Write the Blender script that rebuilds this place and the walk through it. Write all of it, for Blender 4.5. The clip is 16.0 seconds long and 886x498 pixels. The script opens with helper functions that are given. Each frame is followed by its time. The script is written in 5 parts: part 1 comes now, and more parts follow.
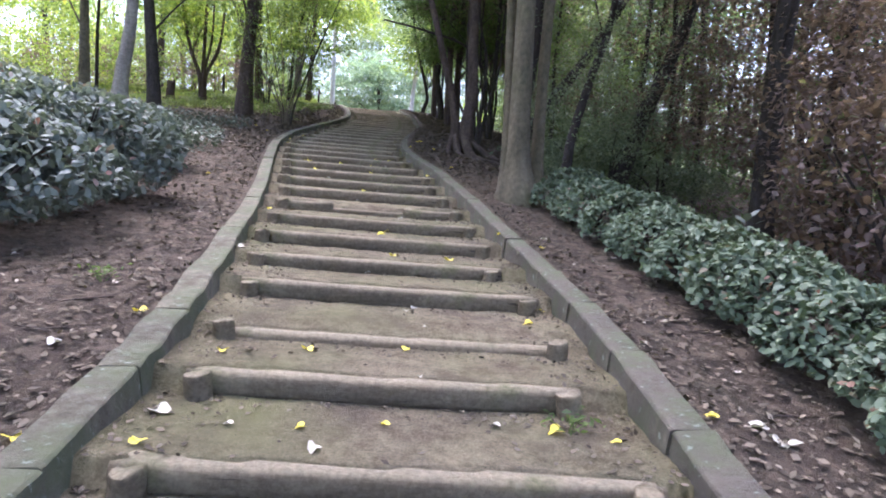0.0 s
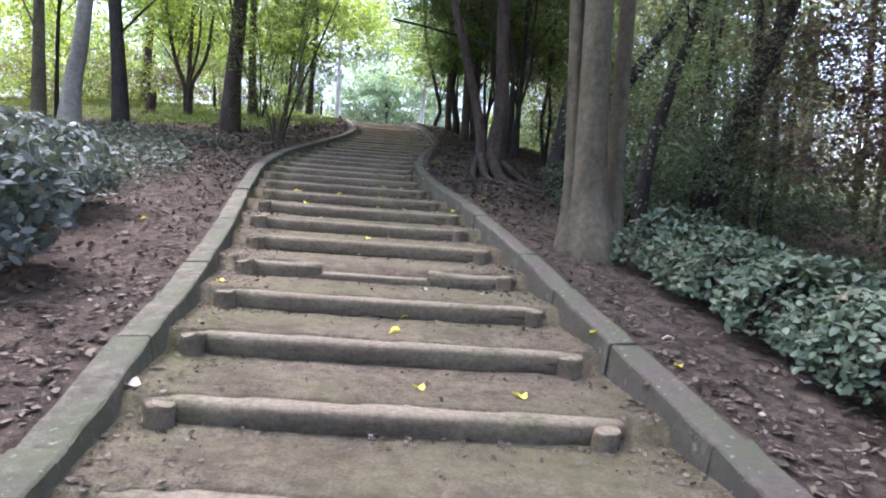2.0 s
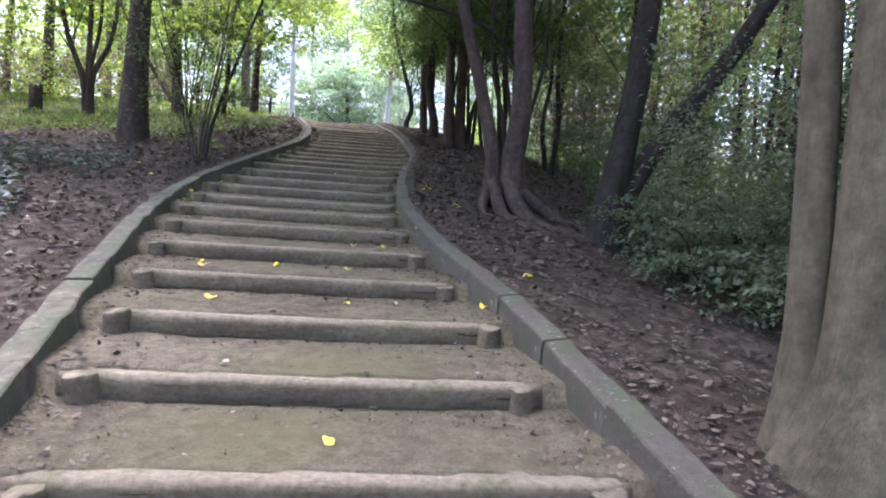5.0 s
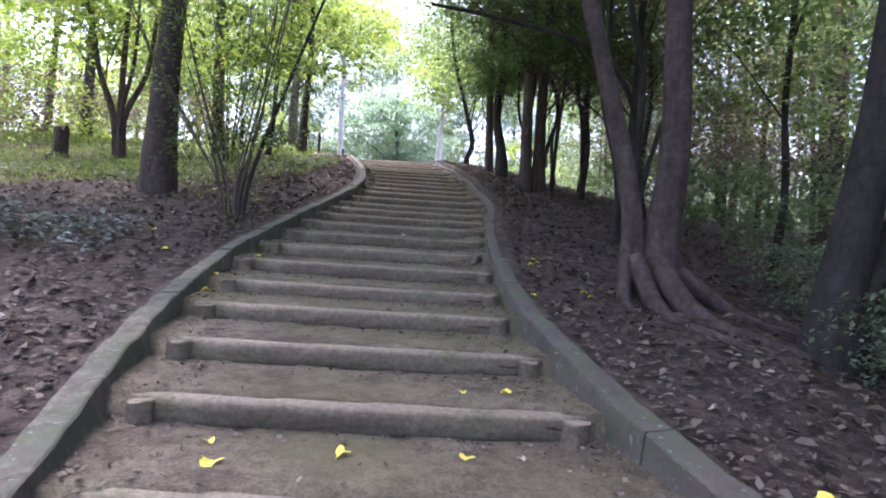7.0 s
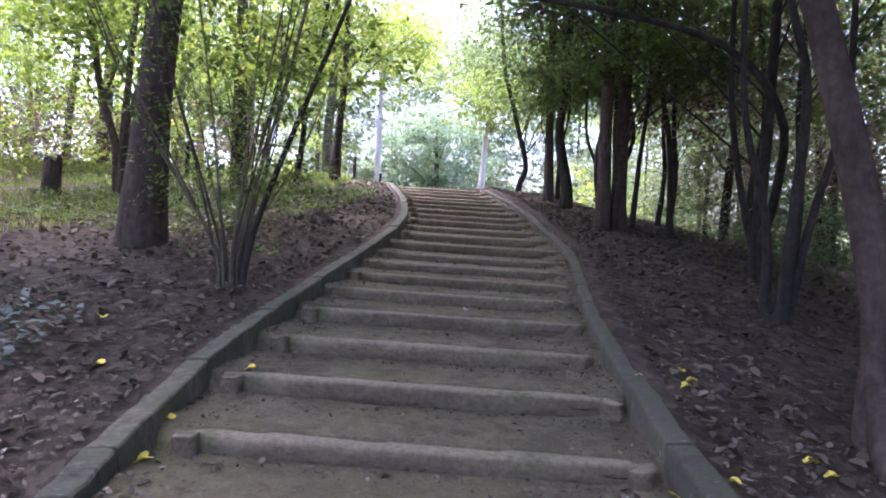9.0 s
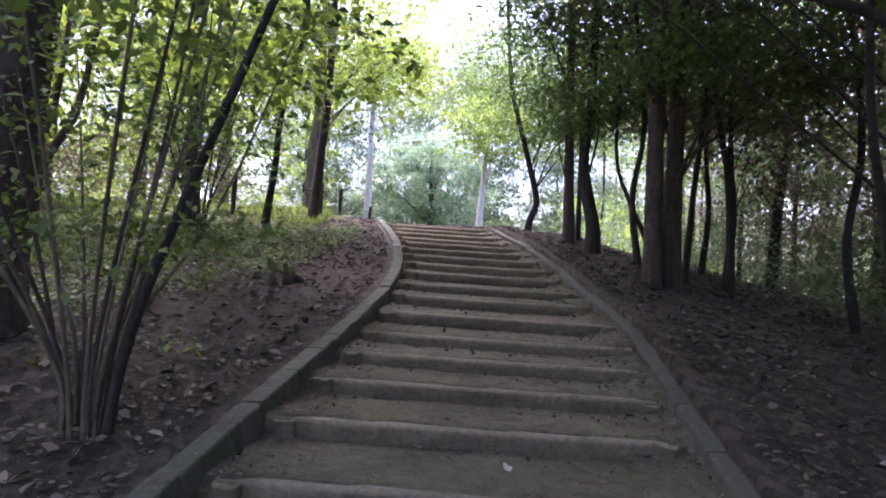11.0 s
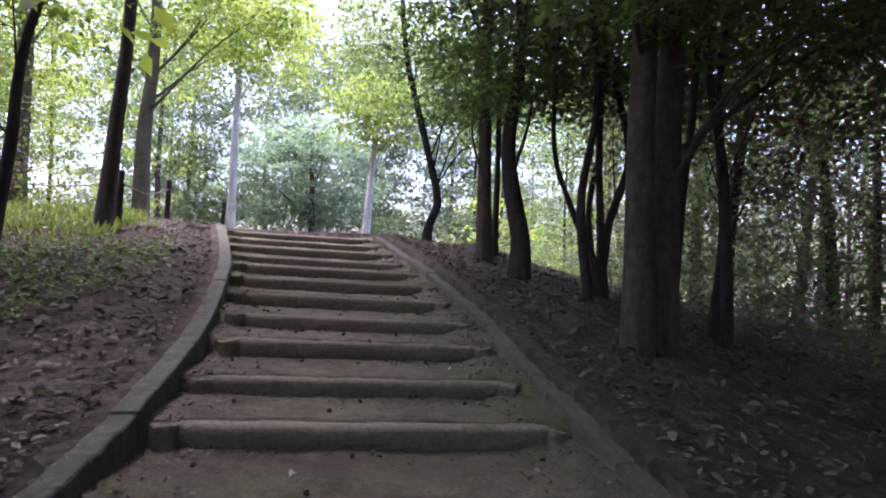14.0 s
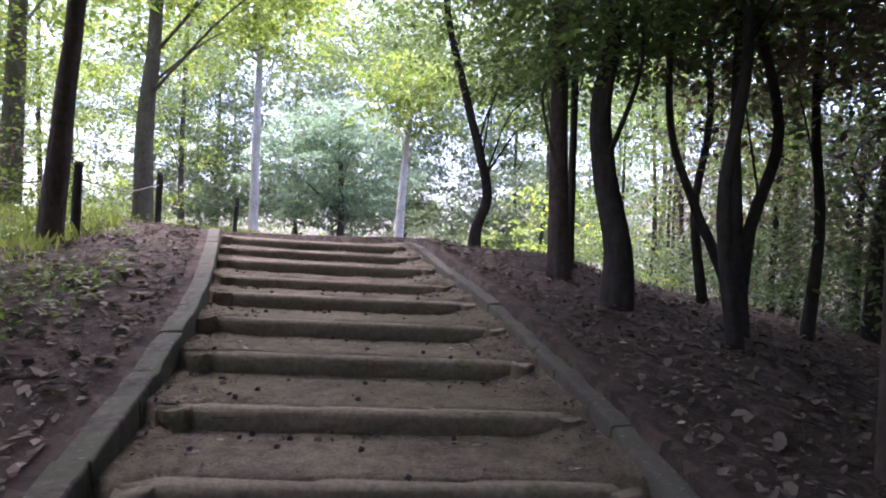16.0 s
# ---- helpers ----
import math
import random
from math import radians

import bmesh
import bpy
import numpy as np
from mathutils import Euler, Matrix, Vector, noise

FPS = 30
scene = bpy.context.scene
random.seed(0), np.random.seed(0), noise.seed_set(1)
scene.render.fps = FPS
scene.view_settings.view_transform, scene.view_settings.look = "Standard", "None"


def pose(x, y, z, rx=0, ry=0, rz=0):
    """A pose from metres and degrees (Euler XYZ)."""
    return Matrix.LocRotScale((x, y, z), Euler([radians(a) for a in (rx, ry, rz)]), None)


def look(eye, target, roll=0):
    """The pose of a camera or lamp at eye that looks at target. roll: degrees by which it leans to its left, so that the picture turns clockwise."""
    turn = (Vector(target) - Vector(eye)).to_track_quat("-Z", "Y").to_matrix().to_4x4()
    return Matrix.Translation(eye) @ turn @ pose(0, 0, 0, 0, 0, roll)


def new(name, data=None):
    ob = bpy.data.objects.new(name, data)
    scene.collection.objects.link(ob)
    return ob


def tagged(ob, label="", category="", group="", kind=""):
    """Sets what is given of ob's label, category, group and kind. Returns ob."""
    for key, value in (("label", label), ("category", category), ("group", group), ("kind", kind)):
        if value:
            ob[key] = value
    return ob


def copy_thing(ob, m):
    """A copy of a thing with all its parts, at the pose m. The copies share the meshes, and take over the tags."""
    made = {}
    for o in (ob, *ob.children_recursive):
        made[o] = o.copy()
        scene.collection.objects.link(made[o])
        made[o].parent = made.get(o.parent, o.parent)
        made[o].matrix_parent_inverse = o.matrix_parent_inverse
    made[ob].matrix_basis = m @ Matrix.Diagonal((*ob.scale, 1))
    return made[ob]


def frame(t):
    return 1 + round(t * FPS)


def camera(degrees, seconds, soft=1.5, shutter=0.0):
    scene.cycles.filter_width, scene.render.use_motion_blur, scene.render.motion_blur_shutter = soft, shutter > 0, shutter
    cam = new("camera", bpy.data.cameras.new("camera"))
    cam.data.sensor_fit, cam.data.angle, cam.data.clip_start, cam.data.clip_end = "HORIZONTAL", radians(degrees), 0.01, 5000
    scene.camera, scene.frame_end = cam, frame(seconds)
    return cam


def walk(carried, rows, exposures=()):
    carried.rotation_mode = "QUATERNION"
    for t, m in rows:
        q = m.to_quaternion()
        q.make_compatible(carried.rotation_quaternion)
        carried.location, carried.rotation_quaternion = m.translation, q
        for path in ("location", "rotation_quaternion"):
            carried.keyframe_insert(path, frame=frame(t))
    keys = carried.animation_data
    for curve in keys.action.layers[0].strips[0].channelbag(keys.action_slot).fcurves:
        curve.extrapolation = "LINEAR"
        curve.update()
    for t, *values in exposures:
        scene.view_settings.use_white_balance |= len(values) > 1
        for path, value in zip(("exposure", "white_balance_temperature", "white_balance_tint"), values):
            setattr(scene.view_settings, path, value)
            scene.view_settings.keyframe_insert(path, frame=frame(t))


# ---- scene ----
cam = camera(75.7, 16.0, soft=1.9)
METRES, EYE, TILT, LEAN, TURN = 16.0, 1.5, -6.0, -2.6, 0.0
ROWS = [
    (0.0, 0.0, 0.0, 0.0, -0.0, 0.0, 0.0),
    (0.5, -0.0025, 0.0344, 0.0092, -1.34, 0.33, 0.37),
    (1.0, -0.0072, 0.0647, 0.0163, -0.45, 1.06, 0.32),
    (1.5, -0.0113, 0.1009, 0.0245, -1.12, 1.27, 0.36),
    (2.0, -0.0166, 0.131, 0.033, 0.78, 1.23, 0.31),
    (2.5, -0.0161, 0.1651, 0.0417, 0.31, 1.16, 0.26),
    (3.0, -0.026, 0.1958, 0.05, 1.26, 1.15, 0.26),
    (3.5, -0.0298, 0.2276, 0.0592, -0.38, 0.83, 0.59),
    (6.0, -0.0654, 0.3693, 0.1086, -3.26, 0.52, 1.03),
    (6.5, -0.0762, 0.3993, 0.1173, -0.84, 2.79, 0.83),
    (7.0, -0.0745, 0.4287, 0.1286, 1.12, 3.52, 0.75),
    (7.5, -0.0804, 0.4565, 0.1366, 5.2, 4.69, 0.04),
    (8.0, -0.0825, 0.4821, 0.1451, 5.15, 4.54, 0.23),
    (8.5, -0.0887, 0.5133, 0.1567, 5.03, 4.88, 0.31),
    (9.0, -0.0973, 0.5396, 0.1667, 4.69, 5.32, 0.36),
    (9.5, -0.0991, 0.5705, 0.1763, 3.36, 5.91, 0.4),
    (10.0, -0.1084, 0.5974, 0.1856, 4.06, 7.17, 0.27),
    (12.5, -0.1181, 0.7438, 0.2235, 0.23, 8.38, 0.94),
    (13.0, -0.1132, 0.7725, 0.2315, -4.69, 7.71, 1.46),
    (13.5, -0.1123, 0.803, 0.2411, -6.0, 7.56, 1.72),
    (14.0, -0.1089, 0.8303, 0.2494, -6.97, 7.15, 1.81),
    (14.5, -0.1067, 0.861, 0.2574, -7.26, 7.23, 1.93),
    (15.0, -0.1109, 0.8921, 0.2659, -7.0, 7.0, 1.94),
    (15.5, -0.1068, 0.9206, 0.2722, -9.19, 6.58, 2.19),
    (16.0, -0.11, 0.9438, 0.2783, -3.65, 6.15, 1.76),
]
walk(cam, [(t, pose(0, 0, EYE, TILT, LEAN, TURN) @ pose(METRES * x, METRES * y, METRES * z, 90 + pitch, roll, yaw)) for t, x, y, z, yaw, pitch, roll in ROWS],
     [(0.0, 3.2, 5400, 26), (3.5, 3.35, 5400, 26), (7.0, 3.6, 5300, 35), (10.0, 3.4, 5350, 40), (13.0, 2.9, 5350, 40), (16.0, 2.95, 5350, 40)])

# ---- world and light ----
world = bpy.data.worlds.new("world")
scene.world = world
world.use_nodes = True
wn = world.node_tree.nodes
sky = wn.new("ShaderNodeTexSky")
sky.sky_type, sky.sun_disc = "NISHITA", False
sky.sun_elevation, sky.sun_rotation = radians(74), radians(-30)
sky.air_density, sky.dust_density, sky.ozone_density = 1.0, 6.0, 0.4
world.node_tree.links.new(sky.outputs["Color"], wn["Background"].inputs["Color"])
wn["Background"].inputs["Strength"].default_value = 0.15
sun_data = bpy.data.lights.new("sun", "SUN")
sun_data.energy, sun_data.angle, sun_data.color = 1.6, radians(35), (1.0, 0.98, 0.95)
sun = new("sun", sun_data)
sun.matrix_world = look((-4.3, 7.5, 30), (0, 0, 0))


# ---- materials ----
def mat(name, rough=0.85, spec=0.25):
    m = bpy.data.materials.new(name)
    m.use_nodes = True
    b = m.node_tree.nodes["Principled BSDF"]
    b.inputs["Roughness"].default_value = rough
    b.inputs["Specular IOR Level"].default_value = spec
    return m, m.node_tree, b


def noise_node(nt, scale, detail=6, rough=0.6, vec=None):
    n = nt.nodes.new("ShaderNodeTexNoise")
    n.inputs["Scale"].default_value, n.inputs["Detail"].default_value = scale, detail
    n.inputs["Roughness"].default_value = rough
    if vec is not None:
        nt.links.new(vec, n.inputs["Vector"])
    return n.outputs["Fac"]


def coords(nt, stretch=(1, 1, 1)):
    tc, mp = nt.nodes.new("ShaderNodeTexCoord"), nt.nodes.new("ShaderNodeMapping")
    mp.inputs["Scale"].default_value = stretch
    nt.links.new(tc.outputs["Object"], mp.inputs["Vector"])
    return mp.outputs["Vector"]


def ramp(nt, fac, stops):
    r = nt.nodes.new("ShaderNodeValToRGB")
    e = r.color_ramp.elements
    while len(e) < len(stops):
        e.new(0.5)
    for el, (p, c) in zip(e, stops):
        el.position, el.color = p, (*c, 1)
    nt.links.new(fac, r.inputs["Fac"])
    return r.outputs["Color"]


def mix(nt, fac, a, b, mode="MIX"):
    n = nt.nodes.new("ShaderNodeMix")
    n.data_type, n.blend_type = "RGBA", mode
    for sock, v in ((n.inputs["Factor"], fac), (n.inputs["A"], a), (n.inputs["B"], b)):
        if isinstance(v, bpy.types.NodeSocket):
            nt.links.new(v, sock)
        elif isinstance(v, (int, float)):
            sock.default_value = v
        else:
            sock.default_value = (*v, 1)
    return n.outputs["Result"]


def bump(nt, b, height, strength=0.5, dist=0.02):
    n = nt.nodes.new("ShaderNodeBump")
    n.inputs["Strength"].default_value, n.inputs["Distance"].default_value = strength, dist
    nt.links.new(height, n.inputs["Height"])
    nt.links.new(n.outputs["Normal"], b.inputs["Normal"])


def step_fac(nt, fac, lo, hi):
    n = nt.nodes.new("ShaderNodeMapRange")
    n.inputs["From Min"].default_value, n.inputs["From Max"].default_value = lo, hi
    nt.links.new(fac, n.inputs["Value"])
    return n.outputs["Result"]


def earth(name, dark, light, moss, moss_amount, leafy=0.0):
    m, nt, b = mat(name, 0.95, 0.1)
    v = coords(nt)
    base = ramp(nt, noise_node(nt, 2.2, 8, 0.62, v), [(0.3, dark), (0.68, light)])
    grain = noise_node(nt, 70, 5, 0.75, v)
    col = mix(nt, 0.75, base, ramp(nt, grain, [(0.32, (0.3, 0.28, 0.26)), (0.66, (1.2, 1.18, 1.15))]), "MULTIPLY")
    clods = noise_node(nt, 13, 6, 0.7, v)
    col = mix(nt, 0.7, col, ramp(nt, clods, [(0.34, (0.42, 0.4, 0.38)), (0.58, (1.12, 1.1, 1.08))]), "MULTIPLY")
    organic = step_fac(nt, noise_node(nt, 3.4, 7, 0.7, v), 0.52, 0.66)
    col = mix(nt, organic, col, mix(nt, 0.5, dark, (0.07, 0.055, 0.045)))
    mossy = step_fac(nt, noise_node(nt, 1.1, 5, 0.6, v), 0.62 - 0.15 * moss_amount, 0.78)
    col = mix(nt, mossy, col, moss)
    if leafy:
        vo = nt.nodes.new("ShaderNodeTexVoronoi")
        vo.inputs["Scale"].default_value = 16
        nt.links.new(v, vo.inputs["Vector"])
        bits = ramp(nt, vo.outputs["Color"], [(0.2, (0.03, 0.02, 0.016)), (0.55, (0.075, 0.05, 0.037)), (0.9, (0.15, 0.115, 0.085))])
        col = mix(nt, leafy, col, bits)
    nt.links.new(col, b.inputs["Base Color"])
    bump(nt, b, noise_node(nt, 24, 9, 0.8, v), 1.0, 0.045)
    return m


def bark(name, dark, light, scale=9.0, moss=(0.06, 0.075, 0.035), mossiness=0.35):
    m, nt, b = mat(name, 0.9, 0.15)
    v = coords(nt, (1, 1, 0.28))
    f = noise_node(nt, scale, 9, 0.68, v)
    col = ramp(nt, f, [(0.3, dark), (0.72, light)])
    patches = step_fac(nt, noise_node(nt, 1.6, 4, 0.6, coords(nt)), 0.5, 0.8)
    m2 = nt.nodes.new("ShaderNodeMath")
    m2.operation = "MULTIPLY"
    nt.links.new(patches, m2.inputs[0])
    m2.inputs[1].default_value = mossiness
    col = mix(nt, m2.outputs[0], col, moss)
    blotch = noise_node(nt, 17, 7, 0.72, coords(nt))
    col = mix(nt, 0.7, col, ramp(nt, blotch, [(0.34, (0.5, 0.5, 0.48)), (0.62, (1.15, 1.13, 1.1))]), "MULTIPLY")
    nt.links.new(col, b.inputs["Base Color"])
    bump(nt, b, noise_node(nt, scale * 3, 8, 0.75, v), 0.9, 0.03)
    return m


def leaf_mat(name, dark, light, trans=0.35, rough=0.5, spec=0.4, odd=None):
    m, nt, b = mat(name, rough, spec)
    g = nt.nodes.new("ShaderNodeNewGeometry")
    stops = [(0.0, dark), (0.85, light)] + ([(0.97, light), (1.0, odd)] if odd else [])
    col = ramp(nt, g.outputs["Random Per Island"], stops)
    patch = noise_node(nt, 0.9, 3, 0.5, coords(nt))
    col = mix(nt, 0.6, col, ramp(nt, patch, [(0.3, (0.55, 0.6, 0.55)), (0.7, (1.15, 1.1, 0.95))]), "MULTIPLY")
    nt.links.new(col, b.inputs["Base Color"])
    t, ms = nt.nodes.new("ShaderNodeBsdfTranslucent"), nt.nodes.new("ShaderNodeMixShader")
    nt.links.new(mix(nt, 1.0, col, (1.15, 1.2, 0.72), "MULTIPLY"), t.inputs["Color"])
    ms.inputs["Fac"].default_value = trans
    nt.links.new(b.outputs[0], ms.inputs[1])
    nt.links.new(t.outputs[0], ms.inputs[2])
    nt.links.new(ms.outputs[0], nt.nodes["Material Output"].inputs["Surface"])
    return m


def wood_log(name):
    m, nt, b = mat(name, 0.95, 0.1)
    v = coords(nt, (0.5, 3, 3))
    col = ramp(nt, noise_node(nt, 6, 8, 0.65, v), [(0.28, (0.1, 0.083, 0.057)), (0.7, (0.205, 0.172, 0.122))])
    oi = nt.nodes.new("ShaderNodeObjectInfo")
    col = mix(nt, 0.7, col, ramp(nt, oi.outputs["Random"], [(0, (0.72, 0.7, 0.68)), (1, (1.1, 1.05, 1.0))]), "MULTIPLY")
    soil = step_fac(nt, noise_node(nt, 3.5, 6, 0.65, coords(nt)), 0.44, 0.66)
    col = mix(nt, soil, col, (0.196, 0.165, 0.111))
    # sandy soil trodden onto the worn tops; light from above also painted in here
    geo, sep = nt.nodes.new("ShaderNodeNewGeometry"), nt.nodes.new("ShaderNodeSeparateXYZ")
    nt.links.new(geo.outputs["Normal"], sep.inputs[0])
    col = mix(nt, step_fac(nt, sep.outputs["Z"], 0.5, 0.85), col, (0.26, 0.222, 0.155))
    moss = step_fac(nt, noise_node(nt, 2.3, 5, 0.6, coords(nt, (1.3, 1.7, 1))), 0.56, 0.74)
    col = mix(nt, moss, col, (0.115, 0.122, 0.058))
    # cracks running along the grain
    crack = noise_node(nt, 9, 6, 0.6, coords(nt, (0.18, 4.5, 4.5)))
    col = mix(nt, step_fac(nt, crack, 0.36, 0.3), col, (0.035, 0.028, 0.022))
    fine = noise_node(nt, 34, 8, 0.78, coords(nt))
    nt.links.new(mix(nt, 0.75, col, ramp(nt, fine, [(0.34, (0.48, 0.46, 0.44)), (0.6, (1.12, 1.1, 1.08))]), "MULTIPLY"), b.inputs["Base Color"])
    bump(nt, b, noise_node(nt, 22, 9, 0.8, coords(nt, (0.7, 1.4, 1.4))), 1.0, 0.025)
    return m


def stone(name, soil=0.0):
    m, nt, b = mat(name, 0.88, 0.25)
    v = coords(nt)
    col = ramp(nt, noise_node(nt, 9, 9, 0.78, v), [(0.36, (0.092, 0.079, 0.055)), (0.7, (0.25, 0.222, 0.165))])
    oi = nt.nodes.new("ShaderNodeObjectInfo")
    col = mix(nt, 0.8, col, ramp(nt, oi.outputs["Random"], [(0, (0.68, 0.7, 0.7)), (1, (1.12, 1.1, 1.05))]), "MULTIPLY")
    speck = ramp(nt, noise_node(nt, 130, 3, 0.6, v), [(0.35, (0.55, 0.55, 0.55)), (0.6, (1.1, 1.1, 1.1))])
    col = mix(nt, 0.5, col, speck, "MULTIPLY")
    dirt = step_fac(nt, noise_node(nt, 2.6, 7, 0.7, v), 0.62 - soil, 0.72 - soil * 0.6)
    col = mix(nt, dirt, col, (0.105, 0.088, 0.07))
    moss = step_fac(nt, noise_node(nt, 1.7, 7, 0.7, v), 0.46, 0.62)
    col = mix(nt, moss, col, (0.1, 0.108, 0.06))
    lichen = step_fac(nt, noise_node(nt, 21, 5, 0.65, v), 0.62, 0.68)
    col = mix(nt, lichen, col, (0.2, 0.215, 0.17))
    nt.links.new(col, b.inputs["Base Color"])
    bump(nt, b, noise_node(nt, 24, 9, 0.78, v), 1.0, 0.03)
    return m


PATH_EARTH = earth("path_earth", (0.14, 0.115, 0.08), (0.305, 0.258, 0.185), (0.135, 0.13, 0.062), 1.6)
BANK_EARTH = earth("bank_earth", (0.062, 0.052, 0.04), (0.16, 0.136, 0.105), (0.065, 0.064, 0.04), 0.4, 0.45)
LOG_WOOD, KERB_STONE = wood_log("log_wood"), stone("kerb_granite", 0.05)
KERB_SOILED = stone("soiled_kerb_granite", 0.3)
BARK_GREY = bark("grey_bark", (0.066, 0.056, 0.037), (0.172, 0.148, 0.1), 6, (0.08, 0.085, 0.042), 0.75)
BARK_BROWN = bark("brown_bark", (0.042, 0.031, 0.026), (0.115, 0.086, 0.071), 10, mossiness=0.15)
BARK_DARK = bark("dark_bark", (0.024, 0.02, 0.018), (0.066, 0.055, 0.049), 12, mossiness=0.2)
BARK_PALE_GREY = bark("pale_grey_bark", (0.16, 0.145, 0.12), (0.33, 0.31, 0.265), 5, (0.14, 0.15, 0.09), 0.4)
BARK_PALE = bark("pale_bark", (0.32, 0.3, 0.26), (0.68, 0.66, 0.6), 5, mossiness=0.15)
LEAF_LIGHT = leaf_mat("light_green_leaf", (0.085, 0.13, 0.025), (0.25, 0.31, 0.065), 0.6, odd=(0.42, 0.36, 0.05))
LEAF_SHRUB = leaf_mat("shrub_leaf", (0.055, 0.088, 0.02), (0.145, 0.19, 0.045), 0.42)
LEAF_FERN = leaf_mat("feathery_leaf", (0.09, 0.115, 0.075), (0.19, 0.225, 0.15), 0.45)
LEAF_MID = leaf_mat("green_leaf", (0.065, 0.102, 0.038), (0.15, 0.2, 0.075), 0.65)
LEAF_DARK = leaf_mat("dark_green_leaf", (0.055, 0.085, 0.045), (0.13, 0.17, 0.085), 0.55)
# dull brown leaf; the reddish cast of the lens is painted into it
LEAF_BROWN_LENS_TINT = leaf_mat("lens_tinted_brown_leaf", (0.075, 0.052, 0.05), (0.16, 0.11, 0.1), 0.55, odd=(0.12, 0.14, 0.05))
# blue-green leaf, lightened in colour to carry the haze over it
LEAF_BLUE_HAZED = leaf_mat("hazed_blue_green_leaf", (0.13, 0.19, 0.155), (0.26, 0.34, 0.28), 0.6, 0.4)
# far foliage: bright haze of the clearing is put into this leaf colour
LEAF_HAZY = leaf_mat("haze_paled_green_leaf", (0.16, 0.205, 0.12), (0.34, 0.4, 0.26), 0.6)
LEAF_HEDGE = leaf_mat("glossy_hedge_leaf", (0.058, 0.082, 0.05), (0.13, 0.165, 0.11), 0.2, 0.55, 0.3, odd=(0.17, 0.09, 0.06))
LEAF_GREYISH = leaf_mat("grey_green_leaf", (0.055, 0.07, 0.061), (0.13, 0.15, 0.138), 0.22, 0.6, 0.3, odd=(0.2, 0.1, 0.09))
GRASS = leaf_mat("grass_blade", (0.11, 0.145, 0.035), (0.25, 0.29, 0.08), 0.45, 0.6)
LITTER = leaf_mat("dead_leaf", (0.038, 0.03, 0.024), (0.14, 0.114, 0.09), 0.1, 0.85, 0.1, odd=(0.27, 0.24, 0.2))
LEAF_YELLOW = leaf_mat("yellow_leaf", (0.62, 0.47, 0.05), (0.8, 0.66, 0.1), 0.25, 0.55)
LEAF_PALE = leaf_mat("pale_dry_leaf", (0.27, 0.24, 0.205), (0.46, 0.42, 0.37), 0.15, 0.6)
ROPE, _nt, _b = mat("rope_fibre", 0.9, 0.1)
_nt.links.new(ramp(_nt, noise_node(_nt, 60, 4), [(0.3, (0.09, 0.075, 0.055)), (0.7, (0.2, 0.17, 0.13))]), _b.inputs["Base Color"])


# ---- mesh helpers ----
def mesh_object(name, verts, faces, material, parent=None, label="", smooth=False):
    me = bpy.data.meshes.new(name)
    verts = np.asarray(verts, dtype=np.float32)
    if isinstance(faces, np.ndarray):
        n, k = faces.shape
        me.vertices.add(len(verts))
        me.vertices.foreach_set("co", verts.ravel())
        me.loops.add(n * k)
        me.loops.foreach_set("vertex_index", faces.astype(np.int32).ravel())
        me.polygons.add(n)
        me.polygons.foreach_set("loop_start", np.arange(0, n * k, k, dtype=np.int32))
        me.update(calc_edges=True)
        me.validate()
    else:
        me.from_pydata(verts.tolist(), [], faces)
    me.materials.append(material)
    if smooth:
        me.polygons.foreach_set("use_smooth", [True] * len(me.polygons))
    me.update()
    ob = new(name, me)
    if parent is not None:
        ob.parent = parent
    if label:
        ob["label"] = label
    return ob


def part(name, bm, material, parent, label="", smooth=False):
    me = bpy.data.meshes.new(name)
    bm.to_mesh(me)
    bm.free()
    me.materials.append(material)
    if smooth:
        me.polygons.foreach_set("use_smooth", [True] * len(me.polygons))
    ob = new(name, me)
    ob.parent = parent
    if label:
        ob["label"] = label
    return ob


def empty(name, x, y, z, label, category, group=""):
    ob = new(name)
    ob.empty_display_size = 0.2
    ob.location = (x, y, z)
    return tagged(ob, label, category, group)


def curve_points(pts, n):
    """Smooth line through the points, n samples."""
    p = np.asarray(pts, float)
    t = np.linspace(0, len(p) - 1, n)
    q = np.vstack([2 * p[0] - p[1], p, 2 * p[-1] - p[-2]])
    i = np.minimum(t.astype(int), len(p) - 2)
    f = (t - i)[:, None]
    a, b, c, d = q[i], q[i + 1], q[i + 2], q[i + 3]
    return 0.5 * (2 * b + (c - a) * f + (2 * a - 5 * b + 4 * c - d) * f ** 2 + (3 * b - a - 3 * c + d) * f ** 3)


